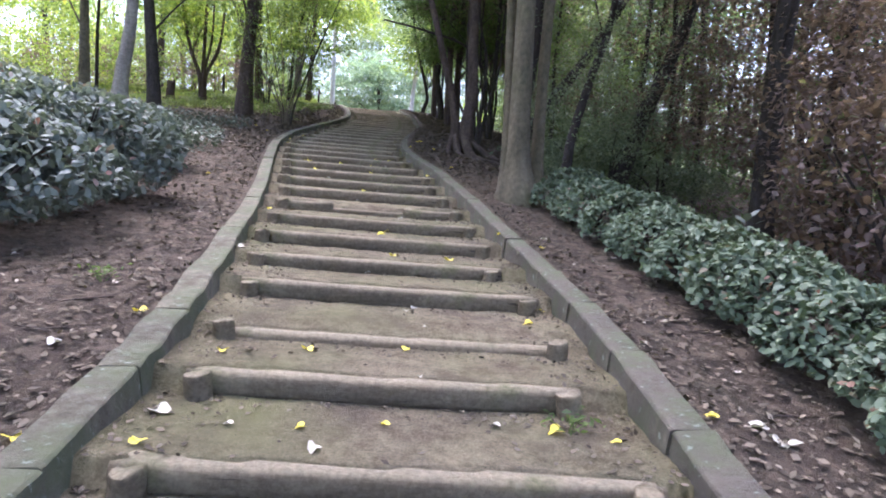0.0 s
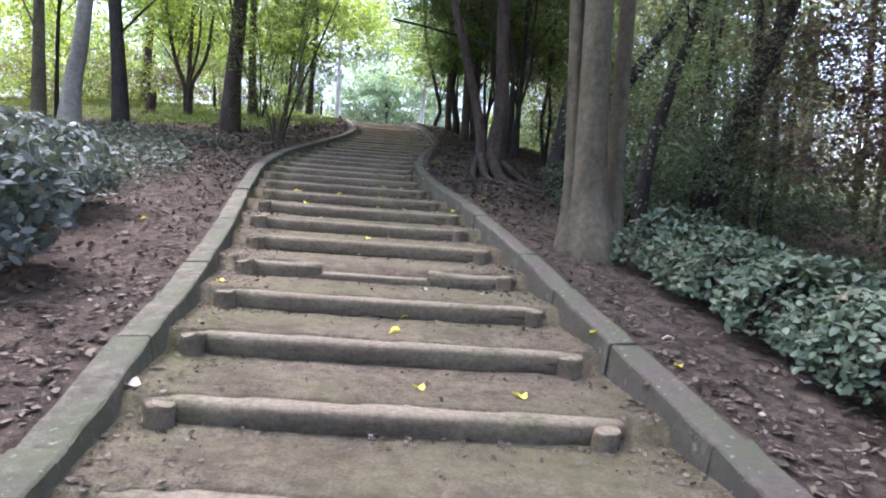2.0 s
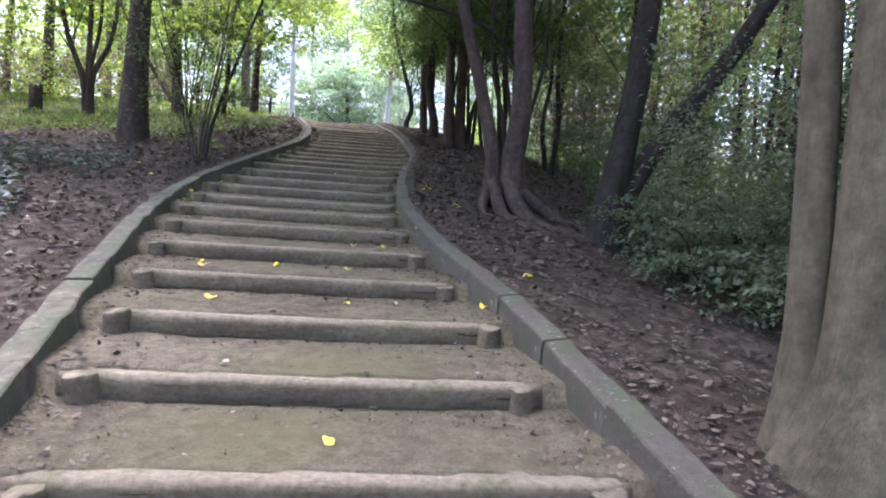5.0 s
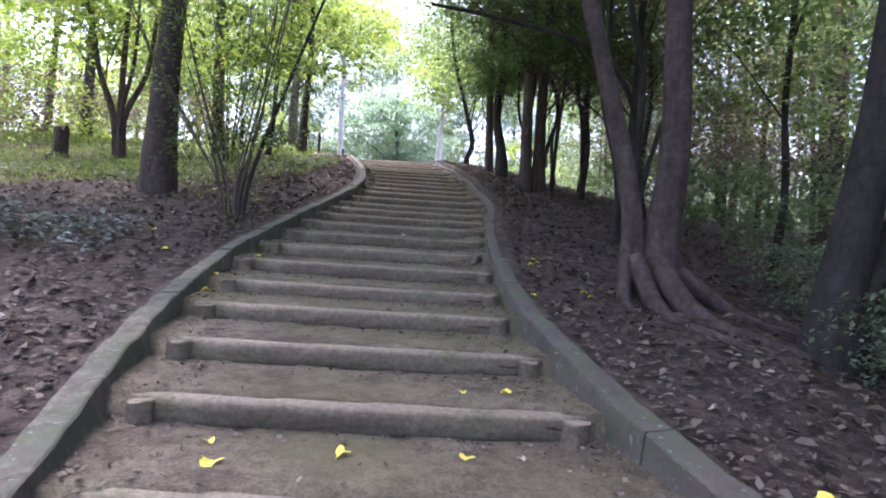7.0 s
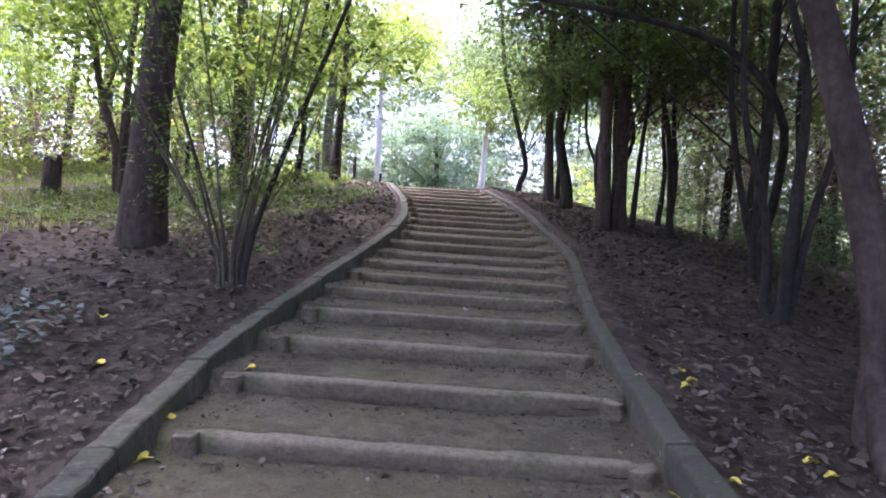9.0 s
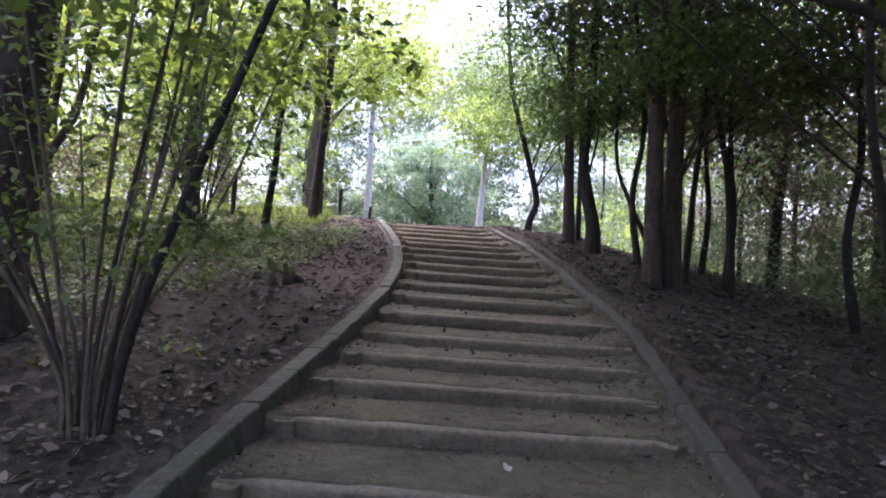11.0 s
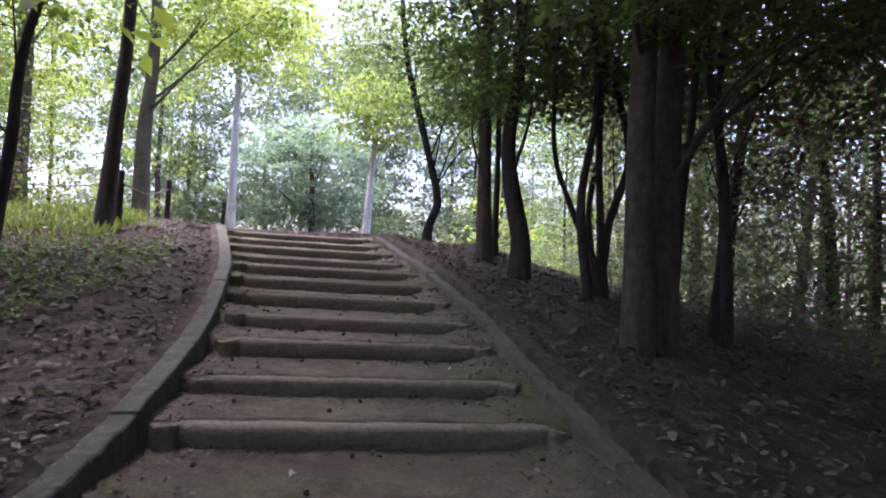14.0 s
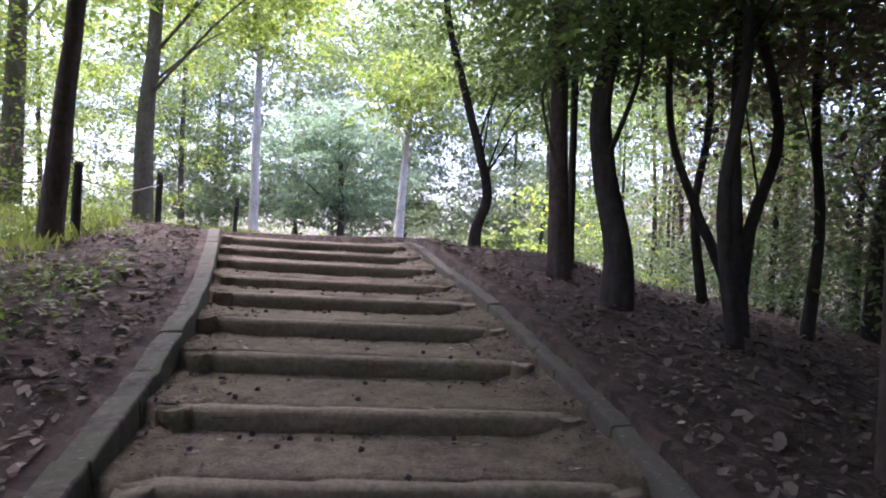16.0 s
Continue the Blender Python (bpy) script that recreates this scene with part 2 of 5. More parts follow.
def tube(pts, radii, sides=10, n=14, rough=0.06, seed=0, caps=True):
    """Verts and faces of a tapered, slightly uneven tube along a smooth line."""
    rg = np.random.default_rng(seed)
    c = curve_points(pts, n)
    r = np.interp(np.linspace(0, 1, n), np.linspace(0, 1, len(radii)), radii)
    tan = np.gradient(c, axis=0)
    tan /= np.linalg.norm(tan, axis=1)[:, None] + 1e-9
    ref = np.array([1.0, 0, 0]) if abs(tan[0, 0]) < 0.8 else np.array([0, 0, 1.0])
    u = np.cross(tan, ref)
    u /= np.linalg.norm(u, axis=1)[:, None] + 1e-9
    w = np.cross(tan, u)
    a = np.linspace(0, 2 * np.pi, sides, endpoint=False)
    lobes = 1 + rough * np.sin(a * 3 + rg.random() * 6)[None, :] + rough * (rg.random((n, sides)) - 0.5)
    rr = r[:, None] * lobes
    v = c[:, None, :] + rr[..., None] * (np.cos(a)[None, :, None] * u[:, None, :] + np.sin(a)[None, :, None] * w[:, None, :])
    v = v.reshape(-1, 3)
    f = []
    for i in range(n - 1):
        for j in range(sides):
            k = (j + 1) % sides
            f.append((i * sides + j, i * sides + k, (i + 1) * sides + k, (i + 1) * sides + j))
    if caps:
        f.append(tuple(range(sides))[::-1])
        f.append(tuple((n - 1) * sides + j for j in range(sides)))
    return v, f


def join(pieces):
    vs, fs, o = [], [], 0
    for v, f in pieces:
        vs.append(v)
        fs += [tuple(i + o for i in q) for q in f]
        o += len(v)
    return np.vstack(vs), fs


def leaf_quads(c, axis, normal, size, width=0.5, fold=0.12):
    """One folded four-cornered leaf for each centre."""
    axis = axis / (np.linalg.norm(axis, axis=1)[:, None] + 1e-9)
    side = np.cross(normal, axis)
    side /= np.linalg.norm(side, axis=1)[:, None] + 1e-9
    nn = np.cross(axis, side)
    s = size[:, None]
    a, t = c - axis * s * 0.5, c + axis * s * 0.5
    m = c - axis * s * 0.06 + nn * s * fold
    v = np.stack([a, m + side * s * width * 0.5, t, m - side * s * width * 0.5], axis=1).reshape(-1, 3)
    return v, np.arange(len(c) * 4).reshape(-1, 4)


def leaf_ovals(c, axis, normal, size, width=0.55, cup=0.1):
    """One oval, cupped six-cornered leaf for each centre."""
    axis = axis / (np.linalg.norm(axis, axis=1)[:, None] + 1e-9)
    side = np.cross(normal, axis)
    side /= np.linalg.norm(side, axis=1)[:, None] + 1e-9
    nn = np.cross(axis, side)
    s = size[:, None]
    w = s * width * 0.5
    up = nn * s * cup
    v = np.stack([c - axis * s * 0.5, c - axis * s * 0.2 + side * w + up, c + axis * s * 0.22 + side * w * 0.85 + up, c + axis * s * 0.5,
                  c + axis * s * 0.22 - side * w * 0.85 + up, c - axis * s * 0.2 - side * w + up], axis=1).reshape(-1, 3)
    return v, np.arange(len(c) * 6).reshape(-1, 6)


def spray_leaves(centres, radius, per, size, rg, flat=0.16, droop=0.12):
    """Flat, slightly drooping sprays of leaves round each centre."""
    k = len(centres)
    cc = np.repeat(np.asarray(centres, float), per, axis=0)
    rad = np.repeat(np.broadcast_to(np.asarray(radius, float), (k,)), per)
    tilt = np.repeat(rg.normal(0, 0.22, (k, 2)), per, axis=0)
    ang, q = rg.random(k * per) * 2 * np.pi, np.sqrt(rg.random(k * per))
    d = np.stack([np.cos(ang) * q * rad, np.sin(ang) * q * rad], 1)
    z = (d * tilt).sum(1) - droop * q ** 2 * rad + rg.normal(0, 1, k * per) * flat * rad * 0.6
    c = cc + np.column_stack([d, z])
    axis = np.column_stack([np.cos(ang), np.sin(ang), -0.25 + rg.normal(0, 0.35, k * per)]) + rg.normal(0, 0.5, (k * per, 3))
    normal = np.column_stack([rg.normal(0, 0.45, (k * per, 2)), np.ones(k * per)])
    return leaf_quads(c, axis, normal, size * (0.6 + 0.8 * rg.random(k * per)), 0.55)


def blob_points(n, centre, radii, rg, hollow=0.45):
    d = rg.normal(0, 1, (n, 3))
    d /= np.linalg.norm(d, axis=1)[:, None]
    return np.asarray(centre) + d * (hollow + (1 - hollow) * rg.random(n) ** 0.6)[:, None] * np.asarray(radii)


# ---- plan of the stairs and the slope ----
LY = [-8, 0, 1.9, 2.7, 3.5, 4.8, 5.5, 6.6, 7.2, 8.1, 9.1, 9.9, 10.7, 11.8, 12.5, 13.3, 14.6, 15.2, 16.2, 16.9, 17.5, 18.2, 19, 19.9, 21.1, 22, 24]
LXS = [-1.2, -1.22, -1.28, -1.32, -1.42, -1.66, -1.78, -2.03, -2.17, -2.42, -2.66, -2.87, -3.0, -3.1, -3.08, -3.03, -2.9, -2.85, -2.81, -2.83, -2.88, -2.99, -3.13, -3.34, -3.68, -3.95, -4.5]
RY = [-8, 0, 1.9, 3.1, 4, 5.4, 6.2, 6.9, 7.5, 8.5, 9.4, 10, 10.6, 11.3, 12.4, 13.3, 14, 15.1, 15.5, 16.4, 17.1, 18, 19.1, 20, 20.8, 22, 24]
RXS = [1.25, 1.15, 1.03, 0.93, 0.8, 0.5, 0.35, 0.22, 0.07, -0.15, -0.46, -0.63, -0.77, -0.86, -0.9, -0.89, -0.85, -0.76, -0.77, -0.86, -0.96, -1.03, -1.2, -1.37, -1.58, -1.85, -2.3]
CREST = 21.9


def left_x(y):
    return np.interp(y, LY, LXS)


def right_x(y):
    return np.interp(y, RY, RXS)


def slope_z(x, y):
    """Height of the kerb tops, carried out sideways."""
    z = 0.14 + 0.192 * np.clip(y, -3, CREST) + 0.06 * np.clip(y + 3, -12, 0)
    z = z + 0.012 * np.clip(y - CREST, 0, 12) - 0.03 * np.clip(y - CREST - 12, 0, 60)
    return z - 0.035 * np.clip(x, -4, 1.5)


def bank_z(x, y):
    """Height of the earth outside the kerbs."""
    dl, dr = left_x(y) - 0.15 - x, x - right_x(y) - 0.15
    up = 0.08 * np.clip(dl, 0, 2.5) + 0.035 * np.clip(dl - 2.5, 0, 5)
    up = up * np.clip((26 - y) / 6, 0.25, 1)
    down = 0.06 * np.clip(dr, 0, 1.3) + 0.2 * np.clip(dr - 1.3, 0, 5) + 0.1 * np.clip(dr - 6.3, 0, 15)
    silt = 0.05 * np.clip((y - 11) / 3, 0, 1) * (dr > -0.5) * np.clip(1 - dr, 0, 1)
    return slope_z(x, y) - 0.03 + up - down + silt


def rough_noise(x, y, s=1.0):
    return np.array([noise.noise((a * s, b * s, 3.7)) for a, b in zip(np.ravel(x), np.ravel(y))]).reshape(np.shape(x))


def ground_z(x, y):
    """Height of the finished bank at one place, with its unevenness."""
    x, y = np.asarray(x, float), np.asarray(y, float)
    away = np.minimum(np.abs(x - left_x(y)), np.abs(x - right_x(y)))
    amp = np.clip(away, 0, 1.5)
    return bank_z(x, y) + amp * (0.05 * rough_noise(x, y, 0.7) + 0.02 * rough_noise(x, y, 2.3)) + 0.012 * rough_noise(x, y, 5.0)


def gz(x, y):
    return float(ground_z(np.array([x]), np.array([y]))[0])


STEPS = [-2.55, -1.9, -1.25, -0.6, 0.05, 0.7, 1.35, 2.0, 2.66, 3.22, 3.87, 4.43, 5.05, 5.67, 6.3, 6.95, 7.6, 8.25, 8.9, 9.55, 10.17, 10.76, 11.27, 11.86, 12.44, 13.03,
         13.6, 14.12, 14.6, 15.07, 15.67, 16.3, 16.82, 17.43, 17.97, 18.57, 19.15, 19.72, 20.22, 20.82, 21.33, 21.9]
BURIED, BROKEN = 9, 14
SKEW = 0.055


def centre_x(y):
    return (left_x(y) + right_x(y)) / 2


def log_top(i, x):
    y = STEPS[i]
    return slope_z(x, y) - 0.085


def tread_z(x, y):
    """Height of the trodden earth between the kerbs."""
    ys = np.array(STEPS)
    beside = np.clip(np.abs(x - centre_x(y)) * 2 / (right_x(y) - left_x(y)) * 10 - 7.9, 0, 1)
    yy = y - SKEW * (x - centre_x(y)) - 0.055 + 0.05 * beside
    yy = yy - 0.012 * rough_noise(x, y * 0.2, 3.0)
    i = np.clip(np.searchsorted(ys, yy) - 1, 0, len(ys) - 1)
    nxt = np.minimum(i + 1, len(ys) - 1)
    run = np.where(nxt > i, ys[nxt] - ys[i], 2.0)
    f = np.clip((yy - ys[i]) / run, 0, 1)
    top = slope_z(x, ys[i]) - 0.085
    mid = np.exp(-((x - centre_x(y)) / 0.75) ** 2)
    z = top + 0.002 + 0.012 * np.clip(f / 0.25, 0, 1) - 0.012 * f + 0.014 * np.clip((f - 0.7) / 0.3, 0, 1) ** 2 * (1 - mid) - 0.008 * mid * np.sin(np.pi * f)
    z = z - np.where(i == BURIED, 0.055, 0.0) * np.clip(1 - f / 0.45, 0, 1)
    z = z - np.where(i == BROKEN, 0.06, 0.0) * np.clip(1 - f / 0.4, 0, 1) * np.clip(1.5 - np.abs(x - centre_x(y)) / 0.42, 0, 1)
    low = yy < ys[0]
    z = np.where(low, slope_z(x, ys[0]) - 0.21 + 0.06 * (yy - ys[0]), z)
    # earth heaped against the kerbs
    edge = np.minimum(x - left_x(y), right_x(y) - x)
    heap = np.clip(1 - edge / 0.3, 0, 1)
    silt = np.clip((x - centre_x(y)), 0, 0.5) * np.clip((y - 11) / 3, 0, 1)
    return z + (0.016 + 0.14 * silt) * heap * (0.25 + 0.75 * f) + 0.009 * rough_noise(x, y, 6.0) + 0.008 * rough_noise(x, y, 17.0)


# ---- ground ----
def build_ground():
    ys = np.concatenate([np.linspace(-300, -12, 14), np.arange(-11.5, -3, 0.5), np.arange(-3, 24, 0.1), np.arange(24, 50, 0.6), np.linspace(51, 400, 16)])
    far = np.array([300, 150, 80, 50, 35, 26, 20, 16, 13, 11])
    near = np.concatenate([np.arange(9.5, 4, -0.4), np.arange(4, 0, -0.12)])
    out = np.concatenate([far, near])
    rows = []
    for y in ys:
        lx, rx = left_x(y) - 0.1, right_x(y) + 0.1
        x = np.concatenate([lx - out, [lx, lx + 0.06], np.linspace(lx + 0.12, rx - 0.12, 3), [rx - 0.06, rx], (rx + out)[::-1]])
        z = ground_z(x, np.full_like(x, y))
        k = len(out)
        inside = slice(k + 1, k + 6)
        if -8 < y < 22.6:
            z[inside] -= 0.3
        rows.append(np.column_stack([x, np.full_like(x, y), z]))
    n, m = len(ys), len(rows[0])
    idx = np.arange(n * m).reshape(n, m)
    f = np.stack([idx[:-1, :-1], idx[:-1, 1:], idx[1:, 1:], idx[1:, :-1]], -1).reshape(-1, 4)
    ob = mesh_object("ground", np.vstack(rows), f, BANK_EARTH, smooth=True)
    tagged(ob, "bare brown earth bank strewn with leaf litter", "ground", kind="structure")


def build_path():
    ys = np.concatenate([np.arange(-8, -2.6, 0.2), np.arange(-2.6, 21.95, 0.03), np.arange(21.95, 23.2, 0.1)])
    rows = []
    for y in ys:
        x = np.linspace(left_x(y) - 0.03, right_x(y) + 0.03, 44)
        rows.append(np.column_stack([x, np.full_like(x, y), tread_z(x, np.full_like(x, y))]))
    n, m = len(ys), 44
    idx = np.arange(n * m).reshape(n, m)
    f = np.stack([idx[:-1, :-1], idx[:-1, 1:], idx[1:, 1:], idx[1:, :-1]], -1).reshape(-1, 4)
    ob = mesh_object("stair_path", np.vstack(rows), f, PATH_EARTH, smooth=True)
    tagged(ob, "trodden sandy earth treads of a log stairway", "path", kind="structure")


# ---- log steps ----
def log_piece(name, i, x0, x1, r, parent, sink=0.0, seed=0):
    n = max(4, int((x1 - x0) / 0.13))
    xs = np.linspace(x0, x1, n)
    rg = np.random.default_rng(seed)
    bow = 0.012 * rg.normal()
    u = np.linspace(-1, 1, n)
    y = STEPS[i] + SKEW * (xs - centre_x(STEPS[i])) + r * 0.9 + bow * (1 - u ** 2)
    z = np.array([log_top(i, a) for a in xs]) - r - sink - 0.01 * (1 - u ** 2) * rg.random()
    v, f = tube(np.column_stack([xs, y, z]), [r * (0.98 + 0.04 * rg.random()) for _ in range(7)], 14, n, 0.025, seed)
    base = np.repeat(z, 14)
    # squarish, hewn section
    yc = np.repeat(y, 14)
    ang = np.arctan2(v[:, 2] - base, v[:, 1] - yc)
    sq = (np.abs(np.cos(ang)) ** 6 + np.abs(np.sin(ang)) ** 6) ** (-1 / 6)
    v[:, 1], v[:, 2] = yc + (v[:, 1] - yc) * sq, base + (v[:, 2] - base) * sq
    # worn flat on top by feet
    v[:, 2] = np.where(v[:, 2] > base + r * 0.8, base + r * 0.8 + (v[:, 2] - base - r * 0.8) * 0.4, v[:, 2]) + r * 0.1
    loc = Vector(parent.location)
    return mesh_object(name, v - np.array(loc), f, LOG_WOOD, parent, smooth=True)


def stake(i, x, parent, seed):
    rg = np.random.default_rng(seed)
    r, top = 0.055 + 0.012 * rg.random(), log_top(i, x) + 0.004 - 0.022 * rg.random()
    y = STEPS[i] + SKEW * (x - centre_x(STEPS[i])) - (0.03 if STEPS[i] < 7.5 else 0.008)
    v, f = tube([(0, 0, -0.3), (0, 0, -0.1), (0.003, 0, -0.018), (0.003, 0, 0)], [r * 1.04, r * 1.02, r, r * 0.93], 13, 9, 0.07, seed)
    lean = rg.normal(0, 0.06, 2)
    v[:, 0] += lean[0] * v[:, 2]
    v[:, 1] += lean[1] * v[:, 2]
    v[-13:, 2] += rg.normal(0, 0.005, 13) + 0.1 * rg.normal() * v[-13:, 0]
    mesh_object("stake", v + np.array((x, y, top)) - np.array(parent.location), f, LOG_WOOD, parent, smooth=True)


def build_steps():
    for i, y in enumerate(STEPS):
        rg = np.random.default_rng(100 + i)
        gap = float(np.interp(y, [8, 14], [0.09, -0.01]))
        x0, x1 = left_x(y) + gap + 0.06 * rg.random(), right_x(y) - gap - 0.06 * rg.random()
        if i in (8, 11):
            x1 -= 0.12
        cx = float(centre_x(y))
        kind = {BURIED: "half-buried weathered log step sunk in trodden earth", BROKEN: "rotted log step broken through in the middle"}
        step = empty("log_step", cx, y, float(log_top(i, cx)) - 0.13, kind.get(i, "weathered round timber step held by two short stakes"), "step", "log steps of the stairway")
        r = 0.068 + 0.006 * rg.random()
        if i == BROKEN:
            log_piece("log", i, x0, x0 + 0.62, r, step, 0.005, 7)
            log_piece("log", i, x1 - 0.66, x1, r, step, 0.01, 8)
            log_piece("log", i, x0 + 0.5, x1 - 0.5, 0.05, step, 0.065, 9)
        else:
            log_piece("log", i, x0, x1, r, step, 0.052 if i == BURIED else 0.0, 200 + i)
        inset = 0.05 + 0.05 * rg.random()
        stake(i, x0 + inset, step, 300 + i)
        stake(i, x1 - inset, step, 400 + i)


# ---- kerbs ----
def kerb_meshes(material):
    out = []
    for k in range(6):
        rg = np.random.default_rng(50 + k)
        bm = bmesh.new()
        bmesh.ops.create_cube(bm, size=1)
        bmesh.ops.subdivide_edges(bm, edges=[e for e in bm.edges if abs(e.verts[0].co.y - e.verts[1].co.y) > 0.5], cuts=5)
        bmesh.ops.scale(bm, vec=(0.16, 1, 0.3), verts=bm.verts)
        top = [e for e in bm.edges if e.verts[0].co.z > 0.1 and e.verts[1].co.z > 0.1]
        long = [e for e in top if abs(e.verts[0].co.y - e.verts[1].co.y) > 0.05 and abs(e.verts[0].co.x - e.verts[1].co.x) < 0.01]
        bmesh.ops.bevel(bm, geom=long, offset=0.01, segments=1, affect="EDGES")
        shift = {}
        for v in bm.verts:
            dx, dz, tilt = shift.setdefault(round(v.co.y, 2), rg.normal(0, (0.004, 0.004, 0.03)))
            v.co.x += dx
            v.co.z += dz + tilt * v.co.x
        me = bpy.data.meshes.new("kerb_stone")
        bm.to_mesh(me)
        bm.free()
        me.materials.append(material)
        out.append(me)
    return out


def build_kerb(side, shapes):
    fx = left_x if side < 0 else right_x
    rg = np.random.default_rng(5 + side)
    kerb = new("kerb_left" if side < 0 else "kerb_right")
    tagged(kerb, "low mossy granite kerb edging the log stairway", "kerb", kind="structure")
    y = -3.2
    while y < 22.2:
        ln = (0.5 + 0.35 * rg.random()) if y < 10 else (0.2 + 0.34 * rg.random())
        if side < 0 and y > 21.2:
            ln = 0.4
        wide = float(np.interp(y, [2, 5, 9, 12], [1.2, 0.98, 0.9, 0.72]))
        a = Vector((float(fx(y)) + side * 0.08 * wide, y, 0))
        b = Vector((float(fx(y + ln)) + side * 0.08 * wide, y + ln, 0))
        sunk = 0.04 * min(1.0, max(0.0, (y - 11.5) / 1.5)) if side > 0 else 0.0
        a.z, b.z = float(slope_z(a.x, a.y)) - sunk, float(slope_z(b.x, b.y)) - sunk
        d = b - a
        ob = new("kerb_stone", shapes[int(rg.integers(6))])
        ob.parent = kerb
        rot = d.to_track_quat("Y", "Z").to_matrix().to_4x4()
        ob.matrix_local = Matrix.Translation((a + b) / 2 + Vector((0, 0, -0.15 + 0.004 * rg.normal()))) @ rot @ Matrix.Rotation(rg.normal() * 0.008, 4, "Y") @ Matrix.Diagonal((wide, d.length - 0.006, 1, 1))
        y += ln


# ---- trees ----
def tree(name, x, y, line, r, bark_m, label, crowns=(), leaf=None, leaf_size=0.09, per=60, limbs=4, seed=0, flare=1.6, second=(), group="", z=None, sides=12):
    """line: (dx, dy, height) up the trunk; crowns: (dx, dy, height, rx, ry, rz, sprays); second: further trunks as (line, r)."""
    rg = np.random.default_rng(seed)
    base = gz(x, y) if z is None else z
    ob = empty(name, x, y, base, label, "tree", group)
    for ln, rr in ((line, r),) + tuple(second):
        p = [(ln[0][0], ln[0][1], -0.35)] + [tuple(q) for q in ln]
        v, f = tube(p, [rr * flare * 1.1, rr * flare] + [rr * (1.12 - 0.75 * k / max(1, len(ln))) for k in range(1, len(ln))], sides, 22, 0.07, seed + len(p))
        mesh_object("trunk", v, f, bark_m, ob, smooth=True)
    centres = []
    for cx, cy, cz, rx, ry, rz, n in crowns:
        n = int(n * (1.0 if name == "woodland_tree" else 1.8))
        centres.append(blob_points(n, (cx, cy, cz), (rx, ry, rz), rg, 0.25))
    if centres:
        c = np.vstack(centres)
        tp = curve_points(line, 20)
        for k in rg.choice(len(c), min(limbs, len(c)), replace=False):
            e = c[k]
            st = tp[np.argmin(np.abs(tp[:, 2] - max(1.0, e[2] - 0.9 - 0.5 * np.hypot(e[0] - tp[-1, 0], e[1] - tp[-1, 1]))))]
            md = (st + e) / 2 + np.array([0, 0, 0.15]) + rg.normal(0, 0.12, 3)
            v, f = tube([st, md, e], [r * 0.22, r * 0.13, r * 0.05], 6, 8, 0.05, int(k))
            mesh_object("limb", v, f, bark_m, ob, smooth=True)
        v, f = spray_leaves(c, 0.45 + 0.4 * rg.random(len(c)), per, leaf_size, rg)
        mesh_object("crown", v, f, leaf, ob)
    return ob


